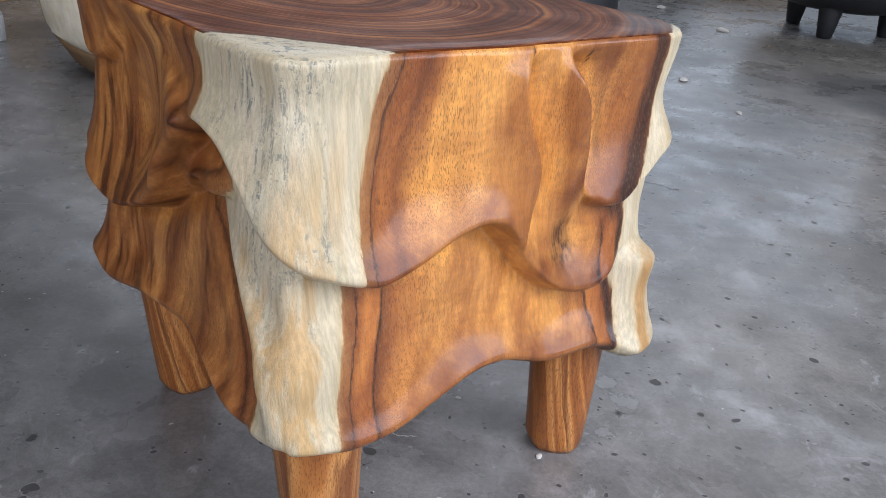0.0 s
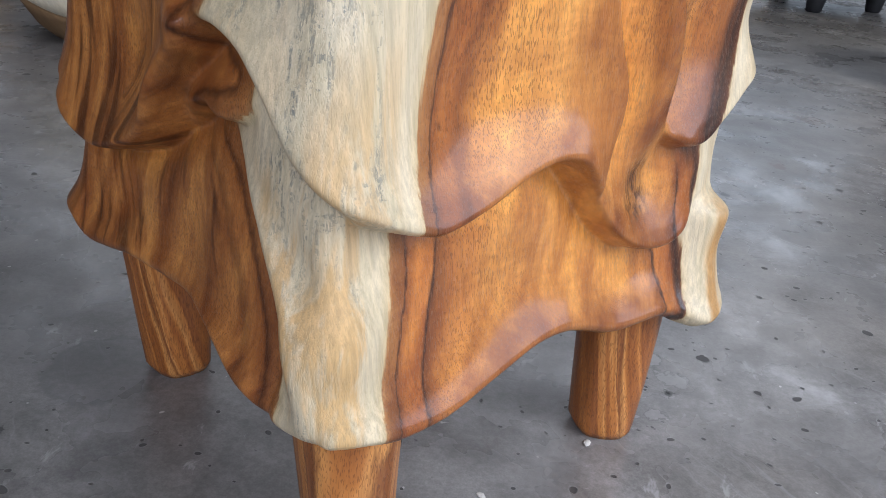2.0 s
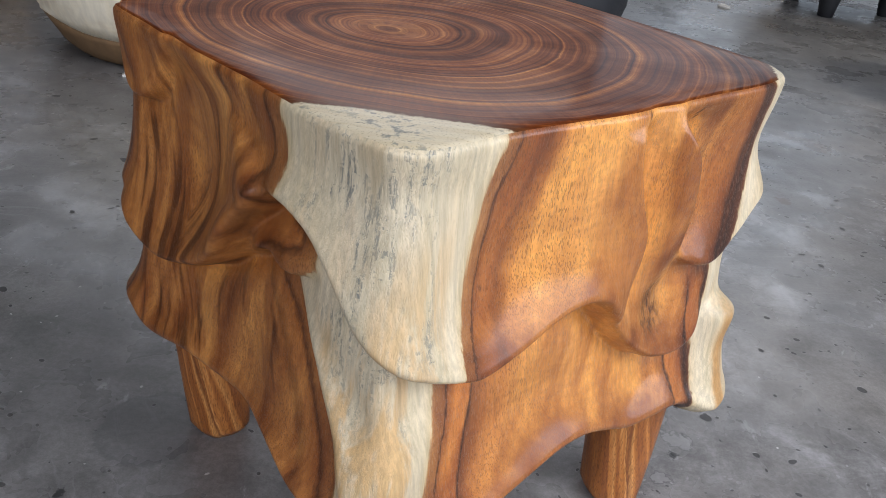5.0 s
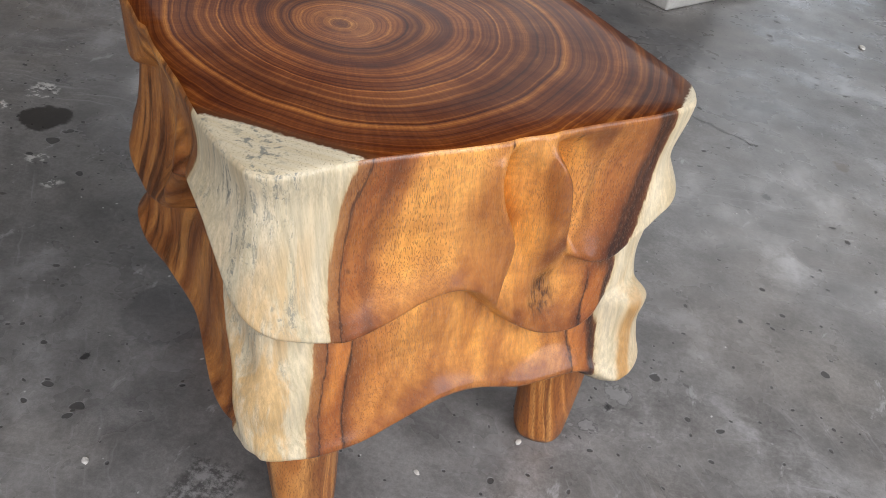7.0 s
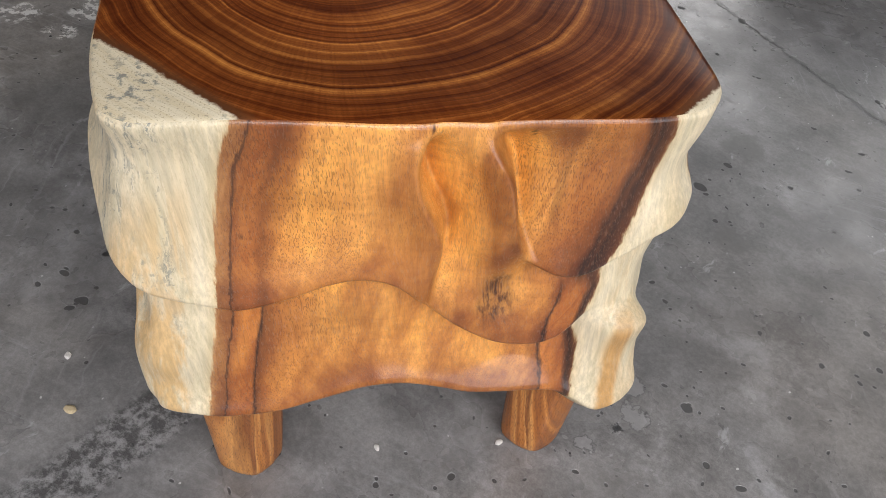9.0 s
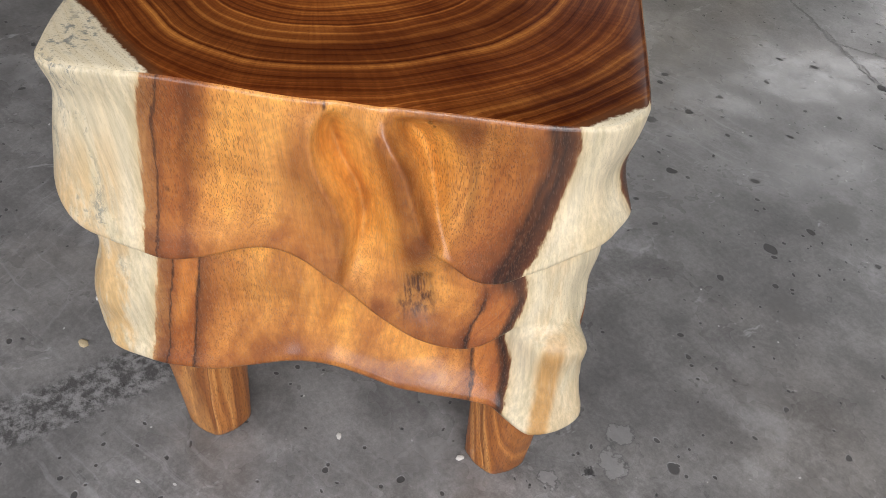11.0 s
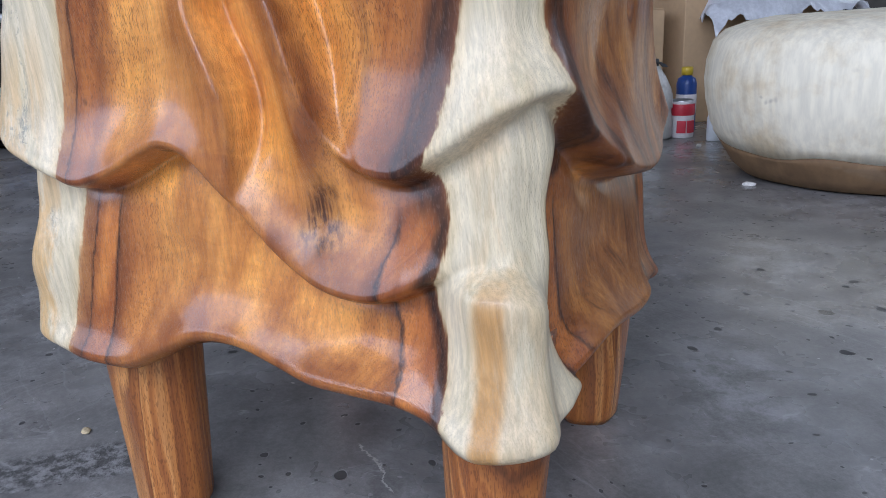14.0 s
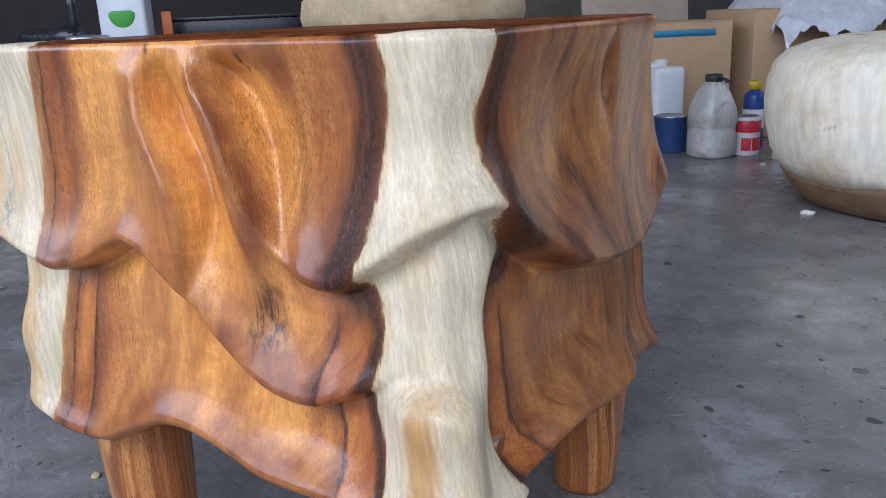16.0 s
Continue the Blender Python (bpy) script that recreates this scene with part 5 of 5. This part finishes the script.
def crate(x, y, z, w, d, h, turn, material, label):
    """An open plastic tray with a rim."""
    ob = thing("plastic_tray", (x, y, z), label, "tray", turn=turn)
    bm = slab(w, d, 0.006, 0.002)
    for sx, sy, ww, dd in ((0, 1, w, 0.008), (0, -1, w, 0.008), (1, 0, 0.008, d - 0.016), (-1, 0, 0.008, d - 0.016)):
        slab(ww, dd, h - 0.006, 0.002, 0.0062, bm=bm, at=(sx * (w / 2 - 0.004), sy * (d / 2 - 0.004), 0))
    part("tray_body", bm, material, ob)
    bm = bmesh.new()
    for sx, sy, ww, dd in ((0, 1, w + 0.02, 0.018), (0, -1, w + 0.02, 0.018), (1, 0, 0.018, d - 0.018), (-1, 0, 0.018, d - 0.018)):
        slab(ww, dd, 0.012, 0.003, h, bm=bm, at=(sx * (w / 2), sy * (d / 2), 0))
    part("rim", bm, material, ob)
    return ob


def grinder(x, y, z, turn):
    """A hand grinder lying on the bench: motor housing, neck, guard and side grip."""
    ob = thing("angle_grinder", (x, y, z), "black hand grinder lying on work bench", "power tool", turn=turn)
    body = part("housing", lathe([(0, -0.12), (0.024, -0.12), (0.03, -0.10), (0.026, 0.0), (0.034, 0.03), (0.036, 0.08), (0.03, 0.10), (0, 0.10)], 28), BLACK_PLASTIC, ob)
    body.matrix_local = Matrix.Translation((0, 0, 0.037)) @ Matrix.Rotation(math.pi / 2, 4, "Y")
    guard = part("guard", lathe([(0, 0.0), (0.055, 0.0), (0.058, 0.003), (0.058, 0.018), (0.05, 0.022), (0, 0.024)], 36), TIN, ob, "grey metal guard")
    guard.location = (0.12, 0, 0.02)
    grip = part("grip", lathe([(0, 0), (0.014, 0.0), (0.016, 0.02), (0.013, 0.06), (0.017, 0.10), (0, 0.105)], 20), BLACK_PLASTIC, ob)
    grip.location = (0.08, 0.0, 0.062)
    return ob


low_bench(-1.90, 0.75, 0.75, 1.25, 0.40, 0)


def platform(x, y, w, d, h):
    ob = thing("pallet", (x, y, 0), "low tan wooden pallet under work bench", "pallet")
    for i in range(5):
        part("plank", slab(w / 5 - 0.01, d, 0.02, 0.003, h - 0.02, at=((i - 2) * w / 5, 0, 0)), PALLET, ob, smooth=False)
    for sy in (-1, 0, 1):
        part("runner", slab(w, 0.07, h - 0.02, 0.003, 0.0, at=(0, sy * (d / 2 - 0.04), 0)), PALLET, ob, smooth=False)
    return ob


def tub(x, y, z, r, h, material, lid, label):
    ob = thing("plastic_tub", (x, y, z), label, "tub")
    part("tub_body", lathe([(0, 0), (r * 0.86, 0), (r * 0.9, 0.004), (r, h), (0, h)], 36), material, ob)
    part("lid", lathe([(0, h), (r * 1.04, h), (r * 1.06, h + 0.004), (r * 1.05, h + 0.016), (0, h + 0.018)], 36), lid, ob, "flat lid")
    return ob


platform(-2.45, 0.55, 0.62, 1.7, 0.06)
tub(-2.38, 0.22, 0.06, 0.085, 0.12, BLUE_CAN, WHITE_PLASTIC, "blue plastic tub with white lid on pallet")
tub(-2.42, 0.48, 0.06, 0.06, 0.17, RED_TIN, TIN, "dark red tin with metal lid on pallet")
tub(-2.30, 0.72, 0.06, 0.07, 0.10, WHITE_PLASTIC, BLUE_TAPE, "white plastic tub with blue lid on pallet")
# near-black board added to stand in for deep shade behind the bench
leaning_board(-2.95, 0.5, 2.4, 1.25, 90, -6, "near-black board added for the dark behind work bench", plain("shade_backing", (0.016, 0.012, 0.010), 0.8, vary=0.3, scale=4))
pail(-1.66, 0.585, 0.40)
grinder(-1.62, 0.39, 0.40, 60)
crate(-1.98, 0.90, 0.40, 0.34, 0.50, 0.07, 4, BLACK_PLASTIC, "shallow black plastic tray on work bench")
raw_table(-1.45, 1.40)
tagged(mesh_object("orange_strap", slab(0.01, 0.03, 0.10, 0.003), ORANGE), "orange plastic strap standing on bench", "strap").location = (-1.70, 0.69, 0.40)


# ---------------------------------------------------------------- farther off: black clay pots
def footed_pot(x, y, r, turn, label, foot=0.16):
    ob = thing("footed_pot", (x, y, 0), label, "pot", "black clay pots", turn)
    part("bowl", lathe([(0, foot * 0.7), (r * 0.5, foot * 0.72), (r * 0.8, foot * 0.9), (r, foot + 0.12), (r * 1.02, foot + 0.24), (r * 0.94, foot + 0.34), (r * 0.90, foot + 0.36), (r * 0.84, foot + 0.35), (r * 0.86, foot + 0.2), (r * 0.5, foot * 0.9), (0, foot * 0.85)], 56), BLACK_CLAY, ob)
    for k in range(3):
        a = 2 * math.pi * k / 3
        leg = part("foot", lathe([(0, 0), (0.030, 0), (0.034, 0.005), (0.058, foot), (0.05, foot + 0.03), (0, foot + 0.03)], 24), BLACK_CLAY, ob)
        leg.location = (r * 0.62 * math.cos(a), r * 0.62 * math.sin(a), 0)
    return ob


def round_pot(x, y, z, r, h, label):
    ob = mesh_object("round_pot", lathe([(0, 0), (r * 0.62, 0), (r * 0.72, 0.012), (r * 0.9, h * 0.18), (r, h * 0.45), (r * 0.98, h * 0.7), (r * 0.88, h * 0.94), (r * 0.86, h), (r * 0.80, h), (r * 0.82, h * 0.9), (r * 0.9, h * 0.5), (r * 0.6, 0.03), (0, 0.025)], 64), BLACK_CLAY)
    ob.location = (x, y, z)
    return tagged(ob, label, "pot", "black clay pots")


footed_pot(1.42, 4.82, 0.40, 250, "black clay pot on three stubby feet")
round_pot(1.70, 3.22, 0.0, 0.42, 0.55, "large round matt black clay pot on floor")
round_pot(0.17, 3.02, 0.045, 0.24, 0.30, "black clay bowl standing on pale slab")
_base = mesh_object("stone_slab", slab(0.46, 0.46, 0.045, 0.008), PALE_STONE)
_base.matrix_world = pose(0.20, 3.02, 0, 0, 0, 62)
tagged(_base, "square pale cast stone slab under black bowl", "slab")
footed_pot(0.55, 6.2, 0.30, 20, "black clay pot on feet far across the floor")
carton(1.15, 6.4, 0.6, 0.4, 0.35, 12, "brown cardboard box far across the workshop floor")


# ---------------------------------------------------------------- litter on the floor
def litter(x, y, size, material, label):
    bm = bmesh.new()
    bmesh.ops.create_icosphere(bm, subdivisions=2, radius=1.0)
    seed = Vector((x * 31, y * 17, 0))
    for v in bm.verts:
        v.co *= 1 + 0.35 * noise.noise(v.co * 1.3 + seed)
        v.co = Vector((v.co.x * size, v.co.y * size * 0.65, max(v.co.z, -0.55) * size * 0.35))
    low = min(v.co.z for v in bm.verts)
    bmesh.ops.translate(bm, verts=bm.verts, vec=(0, 0, -low))
    ob = mesh_object("chip", bm, material, smooth=False)
    ob.matrix_world = pose(x, y, 0, 0, 0, (x * 977 + y * 331) % 180)
    return tagged(ob, label, "chip", "chips on the floor")


for x, y, size in ((-0.683, 2.165, 0.016), (0.796, 2.845, 0.013), (0.597, 4.939, 0.030), (0.865, 4.40, 0.030), (0.653, 3.195, 0.022), (0.331, 1.225, 0.004), (0.435, 1.152, 0.005),
                   (0.041, 0.895, 0.005), (0.35, 1.055, 0.004), (0.30, 0.86, 0.003), (-1.22, 2.36, 0.012)):
    litter(x, y, size, CHIP, "small pale chip lying on concrete floor")
litter(0.103, 0.861, 0.007, TAN_CHIP, "small tan wood chip lying on concrete floor")
